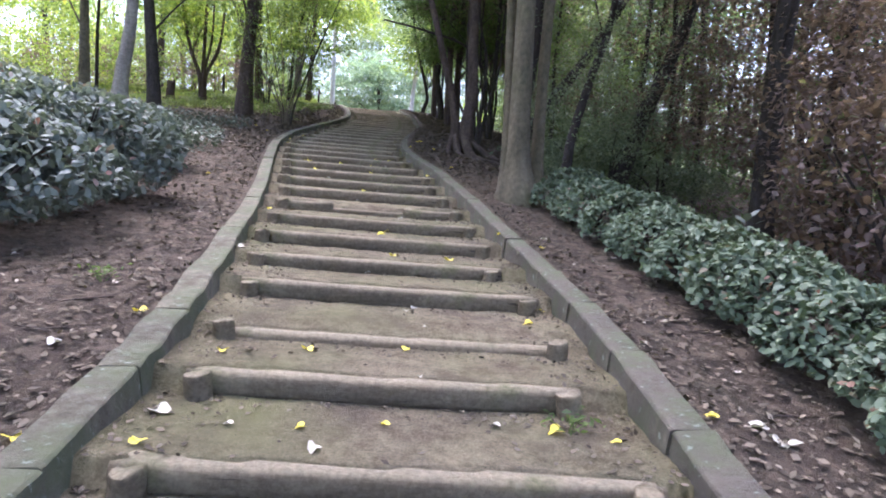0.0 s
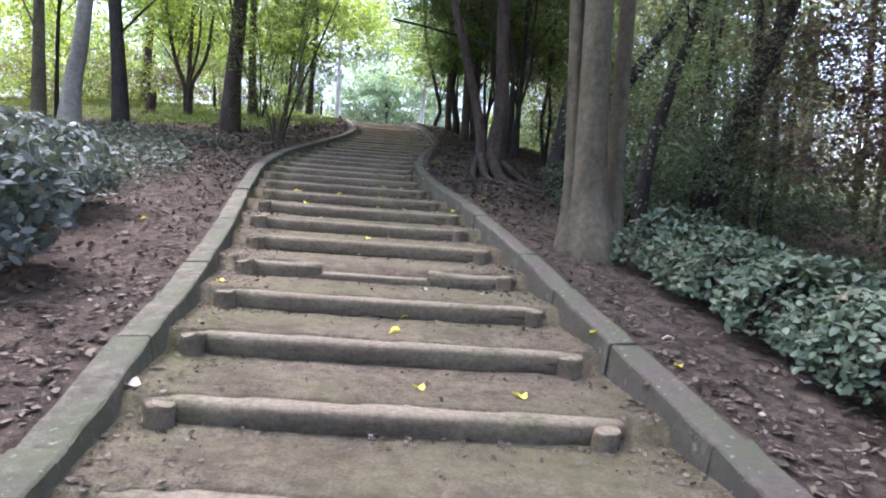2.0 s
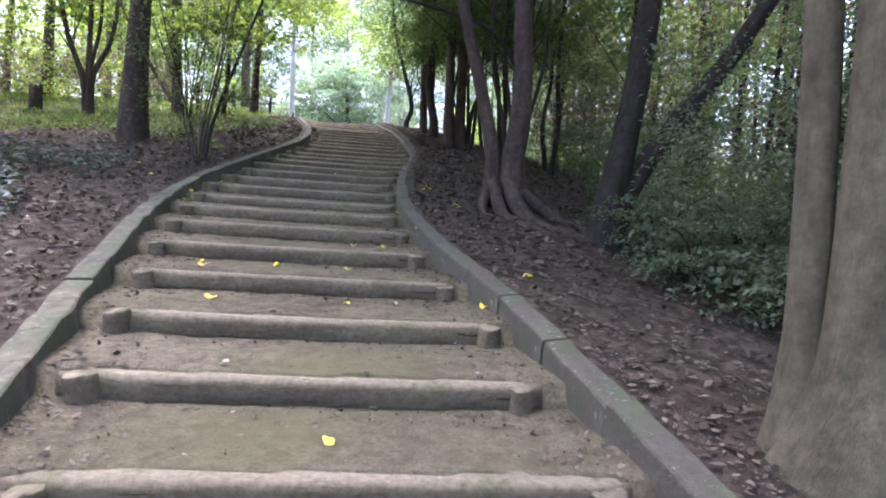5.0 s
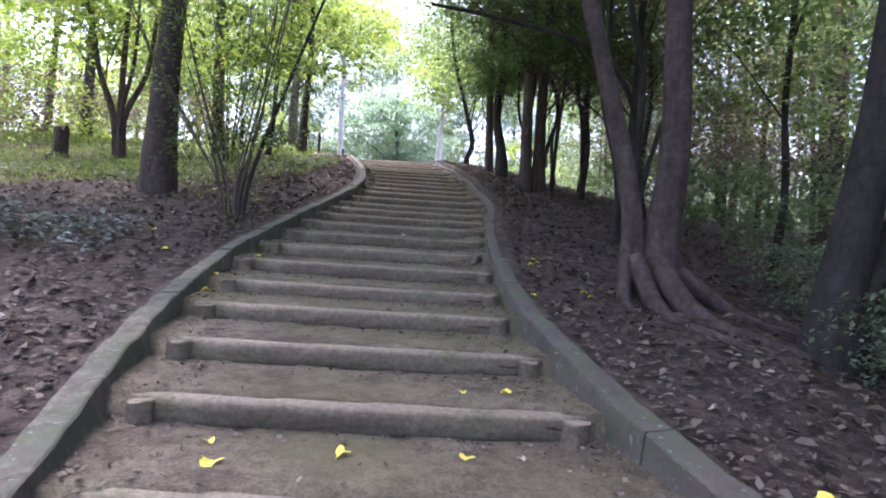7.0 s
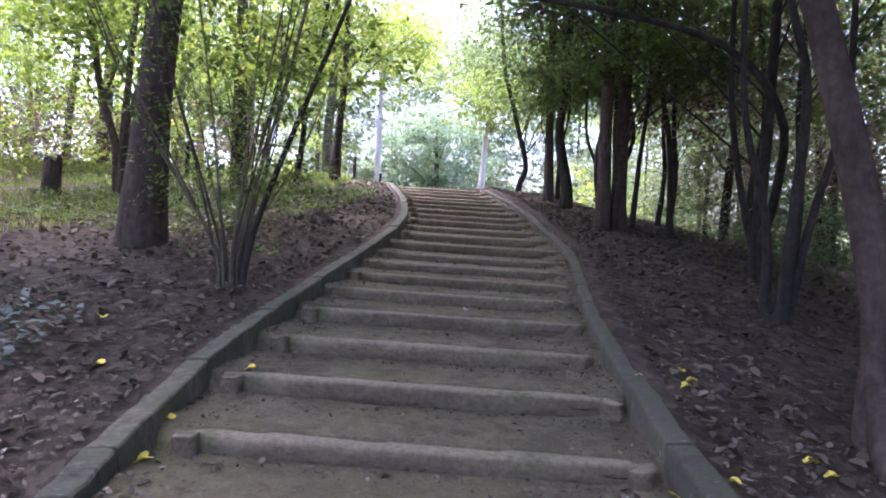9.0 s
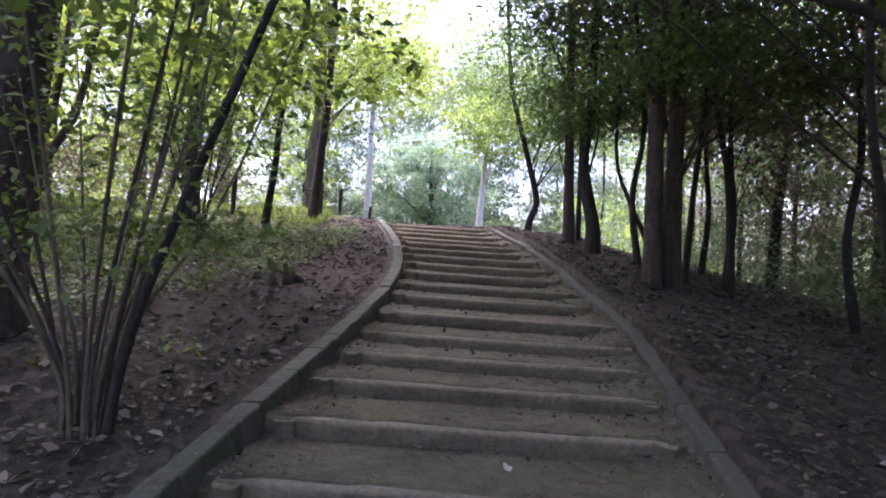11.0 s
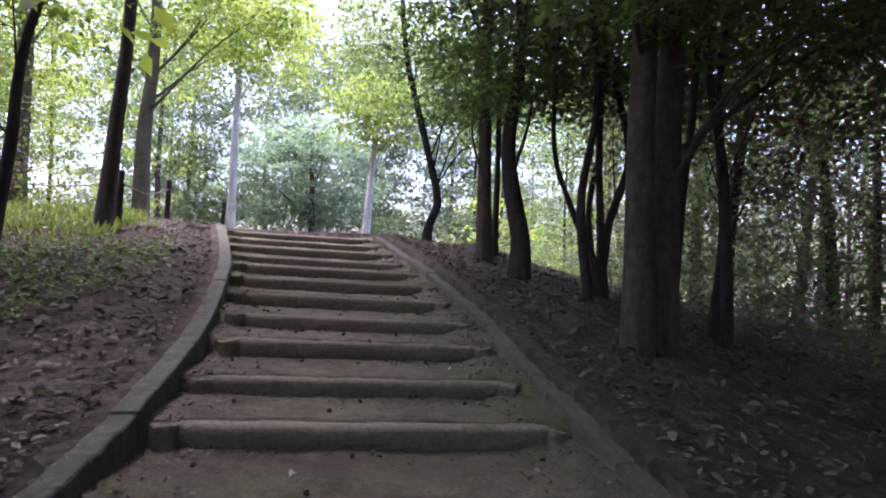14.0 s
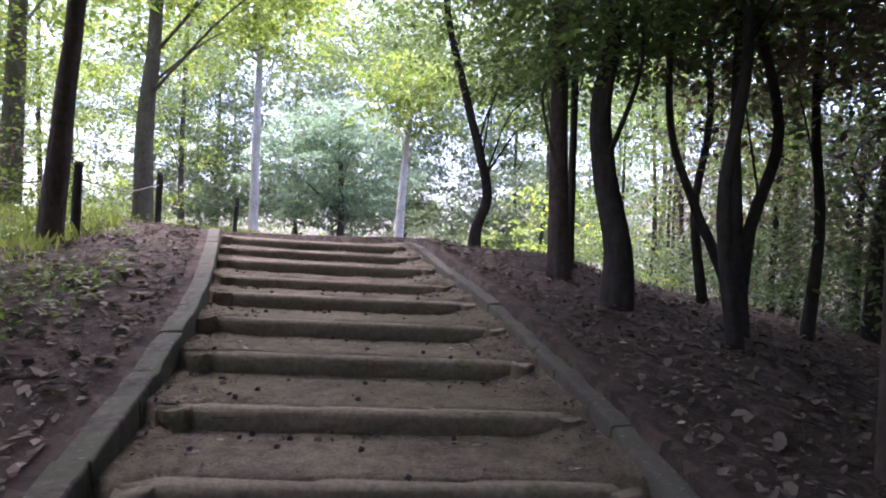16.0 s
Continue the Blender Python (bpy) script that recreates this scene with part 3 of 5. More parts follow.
def build_left_trees():
    # straight trunk beside the shrub
    tree("tree", -4.85, 13.9, [(0, 0, 0), (0.08, 0, 1.2), (0.2, 0.1, 3), (0.3, 0.2, 6), (0.4, 0.3, 9)], 0.155, BARK_BROWN, "straight brown-barked tree on the leaf-strewn bank",
         [(0.2, 0.2, 6.0, 2.6, 2.4, 2.0, 60), (-0.6, -1.0, 4.3, 1.8, 1.4, 0.7, 16), (0.75, 1.7, 2.15, 0.9, 0.8, 0.3, 9)], LEAF_LIGHT, 0.12, 55, 6, 1, 1.5)
    tree("tree", -6.3, 12.55, [(0, 0, 0), (-0.02, 0, 1), (-0.1, 0, 2.5), (-0.15, 0, 5), (-0.1, 0.1, 9)], 0.125, BARK_DARK, "tall straight dark-barked tree on the bank",
         [(0, 0.5, 6.5, 2.4, 2.4, 1.8, 50), (0.5, 0.8, 3.4, 1.2, 1.0, 0.5, 12)], LEAF_LIGHT, 0.1, 55, 5, 2, 1.3)
    tree("tree", -6.12, 10.85, [(0, 0, 0), (0.06, 0, 0.7), (0.2, 0, 1.4), (0.3, 0, 2.2), (0.34, 0, 3.5), (0.3, 0, 8)], 0.125, BARK_PALE_GREY, "smooth pale grey tree leaning slightly",
         [(0.3, 0.4, 6.4, 2.4, 2.4, 1.6, 45)], LEAF_LIGHT, 0.1, 55, 5, 3, 1.5)
    tree("tree", -7.85, 12.6, [(0, 0, 0), (0.03, 0, 1.2), (0.06, 0, 3), (0.1, 0, 9)], 0.105, BARK_GREY, "slender grey-brown tree among the bushes",
         [(0, 0, 5.6, 2.2, 2.2, 1.8, 44), (-0.8, 0.6, 3.0, 1.0, 1.0, 0.6, 14)], LEAF_LIGHT, 0.1, 55, 5, 4, 1.25)
    tree("tree", -8.0, 13.3, [(0, 0, 0), (0.05, 0, 1.5), (0.12, 0, 3), (-0.05, 0, 6)], 0.035, BARK_DARK, "thin dark sapling among the bushes",
         [(0, 0, 3.6, 1.2, 1.2, 1.1, 26)], LEAF_LIGHT, 0.09, 50, 4, 5, 1.2)
    tree("tree", -5.9, 18.2, [(0, 0, 0), (0.0, 0, 2), (0.1, 0, 8)], 0.11, BARK_BROWN, "slender brown tree on the grass",
         [(0, 0, 5.4, 1.9, 1.9, 1.5, 36)], LEAF_LIGHT, 0.12, 50, 5, 6, 1.25)
    tree("maple_tree", -7.1, 16.85, [(0, 0, 0), (-0.06, 0, 0.75), (-0.4, 0.1, 1.7), (-0.7, 0.2, 3.6)], 0.06, BARK_BROWN, "small maple forking low into several stems",
         [(-0.2, 0, 2.9, 1.6, 1.5, 1.1, 46)], LEAF_LIGHT, 0.12, 50, 6, 7, 1.3,
         (([(0.09, 0, 0), (0.14, 0, 0.75), (0.46, 0.1, 1.5), (0.6, 0.2, 2.6)], 0.055), ([(0, 0.05, 0), (0.04, 0.1, 1.4), (0.1, 0.3, 3.6)], 0.055), ([(0.06, -0.04, 0), (0.1, -0.04, 0.8), (0.3, 0.0, 1.7), (0.35, 0.1, 3)], 0.04)))
    tree("tree", -5.25, 19.2, [(0, 0, 0), (0.12, 0, 0.9), (0.2, 0, 1.8), (0.5, 0.1, 3.4), (0.3, 0.2, 5.5)], 0.05, BARK_DARK, "thin leaning sapling in the grass",
         [(0.3, 0, 3.6, 1.5, 1.3, 0.9, 26), (-0.2, -0.3, 2.6, 1.0, 0.9, 0.5, 16)], LEAF_LIGHT, 0.1, 45, 5, 9, 1.3)
    tree("tree", -4.92, 20.55, [(0, 0, 0), (0.1, 0, 1.2), (0.22, 0, 3), (0.3, 0, 9)], 0.085, BARK_BROWN, "slim brown tree at the top of the bank",
         [(0.4, 0, 5.2, 1.9, 1.8, 1.2, 30)], LEAF_LIGHT, 0.12, 50, 5, 10, 1.25)
    tree("tree", -6.75, 26.4, [(0, 0, 0), (0.0, 0, 2.0), (0.15, 0, 4), (0.2, 0, 9)], 0.155, BARK_GREY, "grey tree with a long side bough",
         [(1.8, 0, 4.6, 2.2, 1.6, 0.8, 34), (0, 0, 7, 2.5, 2.5, 1.6, 40)], LEAF_LIGHT, 0.12, 50, 7, 11, 1.25)
    tree("tree", -9.9, 27.5, [(0, 0, 0), (0.1, 0, 3), (0.2, 0, 10)], 0.2, BARK_GREY, "stout grey tree standing in tall grass",
         [(0, 0, 6.5, 2.8, 2.8, 2.0, 50)], LEAF_LIGHT, 0.13, 50, 6, 12, 1.25)
    tree("birch_tree", -6.6, 33.5, [(0, 0, 0), (0.03, 0, 3), (0.1, 0, 6), (0.15, 0, 9)], 0.13, BARK_PALE, "pale-barked tree shining in the open light",
         [(0.2, -0.8, 6.9, 2.4, 1.2, 1.5, 44)], LEAF_LIGHT, 0.15, 45, 4, 20, 1.15, group="pale trees beyond the crest")
    tree("birch_tree", -2.1, 33.5, [(0, 0, 0), (0.08, 0, 1.5), (0.2, 0, 3), (0.45, 0, 5.2)], 0.13, BARK_PALE, "pale-barked tree half hidden by leaves",
         [(0.3, -0.6, 4.6, 1.9, 1.0, 1.3, 46)], LEAF_LIGHT, 0.15, 45, 4, 22, 1.15, group="pale trees beyond the crest")
    # many-stemmed shrub beside the kerb
    rg = np.random.default_rng(31)
    x, y = -3.62, 13.08
    sh = empty("shrub", x, y, gz(x, y), "many-stemmed leafy shrub growing beside the kerb", "shrub")
    ends = []
    for k in range(17):
        a = k / 17 * 2 * math.pi + rg.normal() * 0.2
        sp = 0.65 + 0.95 * rg.random()
        h = 2.0 + 1.9 * rg.random()
        p = [(0.07 * math.cos(a), 0.07 * math.sin(a), -0.1), (0.13 * math.cos(a), 0.13 * math.sin(a), 0.35), (sp * 0.55 * math.cos(a), sp * 0.55 * math.sin(a), h * 0.5),
             (sp * math.cos(a) + 0.1 * rg.normal(), sp * math.sin(a), h)]
        v, f = tube(p, [0.01, 0.0095, 0.007, 0.003], 6, 12, 0.05, 600 + k)
        mesh_object("stem", v, f, BARK_GREY if k % 3 else BARK_BROWN, sh, smooth=True)
        q = curve_points(p, 12)
        ends += [q[6] + rg.normal(0, 0.25, 3), q[8] + rg.normal(0, 0.25, 3), q[10] + rg.normal(0, 0.25, 3), q[11] + rg.normal(0, 0.25, 3)]
    p = [(0.1, 0, -0.1), (0.25, -0.05, 0.5), (0.75, -0.1, 1.7), (1.35, -0.15, 3.1)]
    v, f = tube(p, [0.024, 0.022, 0.017, 0.008], 7, 14, 0.05, 640)
    mesh_object("stem", v, f, BARK_DARK, sh, smooth=True)
    ends += [curve_points(p, 12)[j] + rg.normal(0, 0.3, 3) for j in (8, 9, 10, 11, 11)]
    v, f = spray_leaves(np.array(ends), 0.45, 96, 0.05, rg)
    mesh_object("crown", v, f, LEAF_SHRUB, sh)

    x, y = -5.4, 17.4
    sh = empty("shrub", x, y, gz(x, y), "thin-stemmed shrub at the edge of the grass", "shrub")
    ends = []
    for k in range(9):
        a = k / 9 * 2 * math.pi + rg.normal() * 0.25
        sp, h = 0.3 + 0.7 * rg.random(), 1.6 + 1.2 * rg.random()
        p = [(0.06 * math.cos(a), 0.06 * math.sin(a), -0.1), (0.12 * math.cos(a), 0.12 * math.sin(a), 0.35), (sp * 0.5 * math.cos(a), sp * 0.5 * math.sin(a), h * 0.55), (sp * math.cos(a), sp * math.sin(a), h)]
        v, f = tube(p, [0.014, 0.012, 0.009, 0.003], 6, 11, 0.06, 680 + k)
        mesh_object("stem", v, f, BARK_DARK, sh, smooth=True)
        q = curve_points(p, 12)
        ends += [q[j] + rg.normal(0, 0.25, 3) for j in (7, 9, 10, 11)]
    v, f = spray_leaves(np.array(ends), 0.42, 84, 0.055, rg)
    mesh_object("crown", v, f, LEAF_SHRUB, sh)


def build_right_trees():
    # smooth beech with three stems at the end of the hedge
    tree("beech_tree", 0.92, 7.0, [(0, 0, 0), (-0.02, 0, 0.5), (-0.03, 0.0, 1.6), (-0.02, 0.0, 4), (0.05, 0, 9)], 0.148, BARK_GREY, "smooth grey beech with three close stems at the hedge end",
         [(0.2, 0.8, 5.6, 2.0, 2.4, 1.6, 46), (1.6, 0.8, 4.0, 1.4, 1.6, 1.0, 9)], LEAF_DARK, 0.075, 92, 0, 41, 2.1,
         (([(0.22, 0.2, 0), (0.24, 0.22, 0.6), (0.27, 0.25, 2), (0.38, 0.3, 4.5), (0.5, 0.4, 8)], 0.082), ([(-0.12, 0.15, 0), (-0.14, 0.16, 0.6), (-0.17, 0.2, 2), (-0.25, 0.3, 5), (-0.3, 0.4, 8)], 0.075)), sides=16)
    # twin-stemmed tree with spreading roots
    tw = tree("twin_tree", 0.3, 11.65, [(0.1, 0, 0), (0.12, 0, 0.5), (0.2, 0, 1.2), (0.16, 0, 3), (0.15, 0.1, 8)], 0.14, BARK_BROWN, "twin-stemmed tree with long bare roots spreading over the bank",
              [(0.4, 0.4, 5.4, 2.0, 2.2, 1.5, 44), (-1.3, 1.0, 4.6, 1.4, 1.6, 0.6, 16)], LEAF_DARK, 0.075, 92, 6, 42, 1.5,
              (([(-0.1, 0, 0), (-0.12, 0, 0.64), (-0.3, 0, 1.45), (-0.58, 0, 2.5), (-0.95, 0.1, 4), (-1.2, 0.2, 7)], 0.082),), sides=14)
    for k, (pts, r) in enumerate((([(0.05, -0.05), (0.25, -0.5), (0.75, -0.85), (1.5, -1.0)], 0.085), ([(-0.1, -0.1), (-0.02, -0.5), (0.3, -0.9), (0.75, -1.2)], 0.065), ([(-0.15, -0.05), (-0.25, -0.35), (-0.1, -0.75), (0.1, -1.3)], 0.05), ([(0.15, 0.0), (0.6, -0.3), (1.2, -0.35), (1.9, -0.6)], 0.06))):
        z0 = tw.location.z
        q = [(x, y, gz(0.3 + x, 11.65 + y) - z0 + (0.28 if j == 0 else 0.03 - 0.03 * j)) for j, (x, y) in enumerate(pts)]
        v, f = tube(q, [r * 1.2, r, r * 0.85, r * 0.5], 9, 18, 0.08, 660 + k)
        mesh_object("root", v, f, BARK_BROWN, tw, smooth=True)
    # large dark forked tree behind it
    tree("forked_tree", 1.26, 10.8, [(0, 0, 0), (0.04, 0, 0.5), (0.13, 0, 1.0), (0.27, 0, 2), (0.45, 0.1, 4), (0.6, 0.3, 8)], 0.15, BARK_DARK, "large dark tree forking low above the bushes",
         [(0.8, 0.5, 5.8, 2.2, 2.2, 1.6, 50)], LEAF_DARK, 0.09, 60, 6, 43, 1.35,
         (([(0.08, 0, 0.25), (0.28, 0, 0.72), (0.72, 0, 1.35), (1.3, 0, 2.15), (2.1, 0.1, 3.6), (2.8, 0.2, 6)], 0.115),), sides=16)
    tree("leaning_tree", 2.7, 9.1, [(0, 0, 0), (0.35, 0, 1.2), (0.8, 0, 2.4), (1.2, 0, 4), (1.5, 0, 8)], 0.12, BARK_DARK, "dark tree leaning out down the slope", [(1.0, 0, 5.4, 2.0, 2.2, 1.5, 46)], LEAF_BROWN_LENS_TINT, 0.075, 92, 5, 44, 1.3)
    tree("leaning_tree", 1.75, 8.3, [(0, 0, 0), (0.05, 0, 0.8), (0.3, 0.1, 1.7), (0.6, 0.1, 3), (0.9, 0.2, 7)], 0.07, BARK_DARK, "thin dark tree leaning behind the beech", [(0.5, 0, 4.4, 1.7, 1.8, 1.4, 34)], LEAF_MID, 0.075, 92, 5, 45, 1.3)
    tree("tree", 3.65, 6.5, [(0, 0, 0), (0.0, 0, 2), (0.1, 0, 4), (0.2, 0, 9)], 0.125, BARK_DARK, "upright dark tree rising out of the brown lens-tinted bushes", [(0, 0, 5.2, 2.2, 2.2, 1.8, 50)], LEAF_BROWN_LENS_TINT, 0.075, 92, 5, 46, 1.2)
    # row along the upper bank
    up = "trees along the upper bank"
    tree("tree", 0.04, 17.5, [(0, 0, 0), (0.0, 0, 1.5), (0.05, 0, 4), (0.05, 0, 9)], 0.1, BARK_BROWN, "brown tree in a close pair on the bank edge", [(0.2, -0.5, 4.2, 1.9, 1.9, 1.2, 22), (0.1, -0.5, 2.5, 0.9, 1.0, 0.45, 16)], LEAF_MID, 0.075, 92, 5, 47, 1.22, group=up)
    tree("tree", 0.27, 17.6, [(0, 0, 0), (0.02, 0, 1.5), (0.12, 0, 4), (0.2, 0, 9)], 0.105, BARK_BROWN, "brown tree in a close pair on the bank edge", [(0.8, -1.2, 3.8, 1.8, 1.9, 1.1, 18), (1.0, -0.6, 2.4, 1.2, 1.0, 0.7, 12)], LEAF_MID, 0.075, 92, 5, 48, 1.22, group=up)
    tree("tree", 0.6, 18.1, [(0, 0, 0), (0.1, 0, 1.2), (0.22, 0, 2.5), (0.4, 0, 7)], 0.038, BARK_DARK, "thin dark tree leaning over the slope", [(0.9, 0, 4.2, 1.6, 1.6, 1.1, 14), (1.2, 0.3, 2.6, 1.2, 1.2, 0.8, 14)], LEAF_BROWN_LENS_TINT, 0.075, 92, 5, 49, 1.3, group=up)
    tree("tree", -0.2, 19.9, [(0, 0, 0), (0.0, 0, 0.45), (-0.12, 0, 1.05), (-0.16, 0, 1.6), (-0.05, 0, 2.6), (0.0, 0, 7)], 0.11, BARK_DARK, "dark tree with a bowed trunk on the upper bank", [(0.1, 0, 4.0, 1.8, 1.8, 1.2, 36), (0.3, -0.3, 2.3, 1.0, 1.0, 0.5, 20)], LEAF_MID, 0.075, 92, 5, 50, 1.3, group=up)
    tree("tree", -0.44, 20.75, [(0, 0, 0), (-0.02, 0, 1), (-0.03, 0, 3), (0.0, 0, 8)], 0.095, BARK_BROWN, "straight brown tree on the upper bank", [(0.2, 0, 4.0, 1.7, 1.7, 1.2, 34), (0.0, 0, 2.4, 1.0, 1.0, 0.6, 22)], LEAF_MID, 0.075, 92, 5, 51, 1.25, group=up)
    tree("tree", -0.22, 21.2, [(0, 0, 0), (0.02, 0, 1), (0.05, 0, 4)], 0.045, BARK_DARK, "thin straight sapling on the upper bank", [(0, 0, 3.4, 1.1, 1.1, 0.8, 18)], LEAF_MID, 0.085, 50, 4, 52, 1.3, group=up)
    tree("crooked_tree", -0.95, 23.2, [(0, 0, 0), (0.03, 0, 0.35), (0.17, 0, 0.75), (0.05, 0, 1.35), (-0.2, 0, 2.3), (-0.45, 0, 3.4), (-0.6, 0, 5.5)], 0.075, BARK_DARK, "slim crooked tree bending at the crest",
         [(0.0, 0.3, 3.4, 1.6, 1.5, 1.2, 56), (0.9, 0.6, 2.6, 1.1, 1.2, 0.9, 42)], LEAF_MID, 0.09, 50, 7, 53, 1.3)
    tree("tree", 0.65, 19.7, [(0, 0, 0), (0.1, 0, 0.8), (0.32, 0, 1.5), (0.2, 0, 2.2), (0.0, 0, 2.9), (0.1, 0, 5)], 0.046, BARK_DARK, "dark crooked multi-stemmed tree on the slope", [(0.3, 0, 3.8, 1.4, 1.4, 1.0, 30), (0.8, 0.5, 2.4, 1.0, 1.0, 0.8, 20)], LEAF_BROWN_LENS_TINT, 0.085, 55, 5, 54, 1.4,
         (([(0.05, 0, 0), (0.0, 0, 0.9), (-0.02, 0, 2), (0.1, 0, 4)], 0.045), ([(-0.05, 0, 0.3), (-0.35, 0, 1.0), (-0.55, 0, 1.7), (-0.5, 0, 3.2)], 0.035)), group=up)
    tree("tree", 1.25, 18.3, [(0, 0, 0), (-0.05, 0, 1.5), (-0.25, 0, 3), (-0.3, 0, 7)], 0.045, BARK_DARK, "dark slanting tree on the slope", [(0.3, 0, 4.2, 1.8, 1.8, 1.4, 20), (0.9, 0, 2.4, 1.2, 1.4, 0.8, 16)], LEAF_BROWN_LENS_TINT, 0.085, 55, 5, 55, 1.3, group=up)
    tree("tree", 1.1, 15.0, [(0, 0, 0), (0.05, 0, 1.0), (0.12, 0, 2.5), (0.25, 0, 7)], 0.062, BARK_DARK, "dark tree sending a long bough across the path", [(0.4, 0.2, 4.6, 2.2, 2.2, 1.4, 28), (-1.8, 0.2, 3.6, 1.2, 0.9, 0.35, 10)], LEAF_MID, 0.075, 92, 7, 56, 1.35,
         (([(0.05, 0, 0.3), (0.0, -0.4, 0.9), (-0.26, -1, 1.5), (-0.75, -1, 2.1), (-1.75, -1, 2.4), (-2.7, -0.8, 2.65)], 0.04), ([(0.0, 0, 0.2), (-0.2, 0, 1.2), (-0.3, 0, 2.4), (-0.2, 0, 5)], 0.034)))
    tree("tree", 0.75, 13.7, [(0, 0, 0), (0.1, 0, 1.2), (0.12, 0, 2), (-0.1, 0, 3.2), (-0.3, 0, 7)], 0.042, BARK_DARK, "dark slender forked tree below the path", [(0.9, 0, 4.4, 1.9, 1.9, 1.5, 42)], LEAF_BROWN_LENS_TINT, 0.075, 92, 5, 57, 1.4,
         (([(0.05, 0, 0), (0.2, 0, 0.8), (0.45, 0, 1.8), (0.5, 0, 3), (0.8, 0, 6)], 0.032), ([(-0.08, 0.1, 0), (-0.1, 0.1, 0.8), (-0.32, 0.1, 1.9), (-0.3, 0.1, 4)], 0.035)))
    for k, (x, y) in enumerate(((1.3, 18.6), (0.3, 19.1), (1.6, 20.2), (2.1, 17.2), (1.9, 15.9), (1.2, 21.2), (2.4, 13.6))):
        tree("sapling", x, y, [(0, 0, 0), (0.1 * (-1) ** k, 0, 1.0), (0.05, 0, 2.2), (0.2 * (-1) ** k, 0, 4.5)], 0.045, BARK_DARK, "thin dark sapling on the wooded slope", [(0, 0, 3.6, 1.3, 1.3, 1.3, 30)], LEAF_BROWN_LENS_TINT if k % 2 else LEAF_MID, 0.085, 50, 5, 70 + k, 1.3, group="saplings on the slope")


def build_woods():
    """Slim woodland trees, built five times and repeated."""
    kinds = []
    for k in range(6):
        lm, bk = ((LEAF_DARK, BARK_DARK), (LEAF_BROWN_LENS_TINT, BARK_DARK), (LEAF_DARK, BARK_BROWN), (LEAF_LIGHT, BARK_BROWN), (LEAF_LIGHT, BARK_GREY), (LEAF_MID, BARK_BROWN))[k]
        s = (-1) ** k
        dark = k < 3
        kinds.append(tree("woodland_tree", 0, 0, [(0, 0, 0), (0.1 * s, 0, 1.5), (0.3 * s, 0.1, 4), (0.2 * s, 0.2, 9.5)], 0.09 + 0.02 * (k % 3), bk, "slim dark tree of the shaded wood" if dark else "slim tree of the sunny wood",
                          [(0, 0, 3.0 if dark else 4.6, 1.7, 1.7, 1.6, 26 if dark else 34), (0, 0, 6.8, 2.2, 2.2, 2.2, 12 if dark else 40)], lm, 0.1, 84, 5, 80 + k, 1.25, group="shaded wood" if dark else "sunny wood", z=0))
    rg = np.random.default_rng(99)
    pole = tree("pole_tree", 4.0, 10.5, [(0, 0, 0), (0.05, 0, 2), (-0.05, 0.05, 5), (0.05, 0, 8.5)], 0.05, BARK_DARK, "thin straight dark tree crowded in the shaded wood",
                [(0, 0, 5.6, 1.2, 1.2, 1.6, 16)], LEAF_DARK, 0.13, 40, 3, 86, 1.2, group="shaded wood", sides=8)
    for k in range(58):
        y = rg.uniform(3, 32)
        x = rg.uniform(3.0, 11) + (1.2 if y < 9 else 0)
        copy_thing(pole, pose(x, y, gz(x, y) - 0.05, 2 * rg.normal(), 2 * rg.normal(), rg.random() * 360))
    spots = []
    for _ in range(44):
        y = rg.uniform(-4, 44)
        spots.append((rg.uniform(3.2, 17) + (1.5 if y < 8 else 0), y, int(rg.integers(0, 3))))
    for _ in range(30):
        y = rg.uniform(14, 46)
        spots.append((rg.uniform(-26, -10.5), y, int(rg.integers(3, 6))))
    for _ in range(12):
        spots.append((rg.uniform(-16, -7.5), rg.uniform(-4, 12), int(rg.integers(3, 6))))
    for _ in range(14):
        spots.append((rg.uniform(-12, 10), rg.uniform(-16, -6), int(rg.integers(0, 6))))
    for _ in range(16):
        spots.append((rg.uniform(-22, 14), rg.uniform(46, 62), int(rg.integers(3, 6))))
    first = set()
    for x, y, k in spots:
        if x > 0 and -2 < y < 14 and rg.random() < 0.55 and k in first:
            continue
        m = pose(x, y, gz(x, y) - 0.05, 0, 0, rg.random() * 360)
        if k not in first:
            first.add(k)
            kinds[k].matrix_basis = m
            continue
        copy_thing(kinds[k], m)


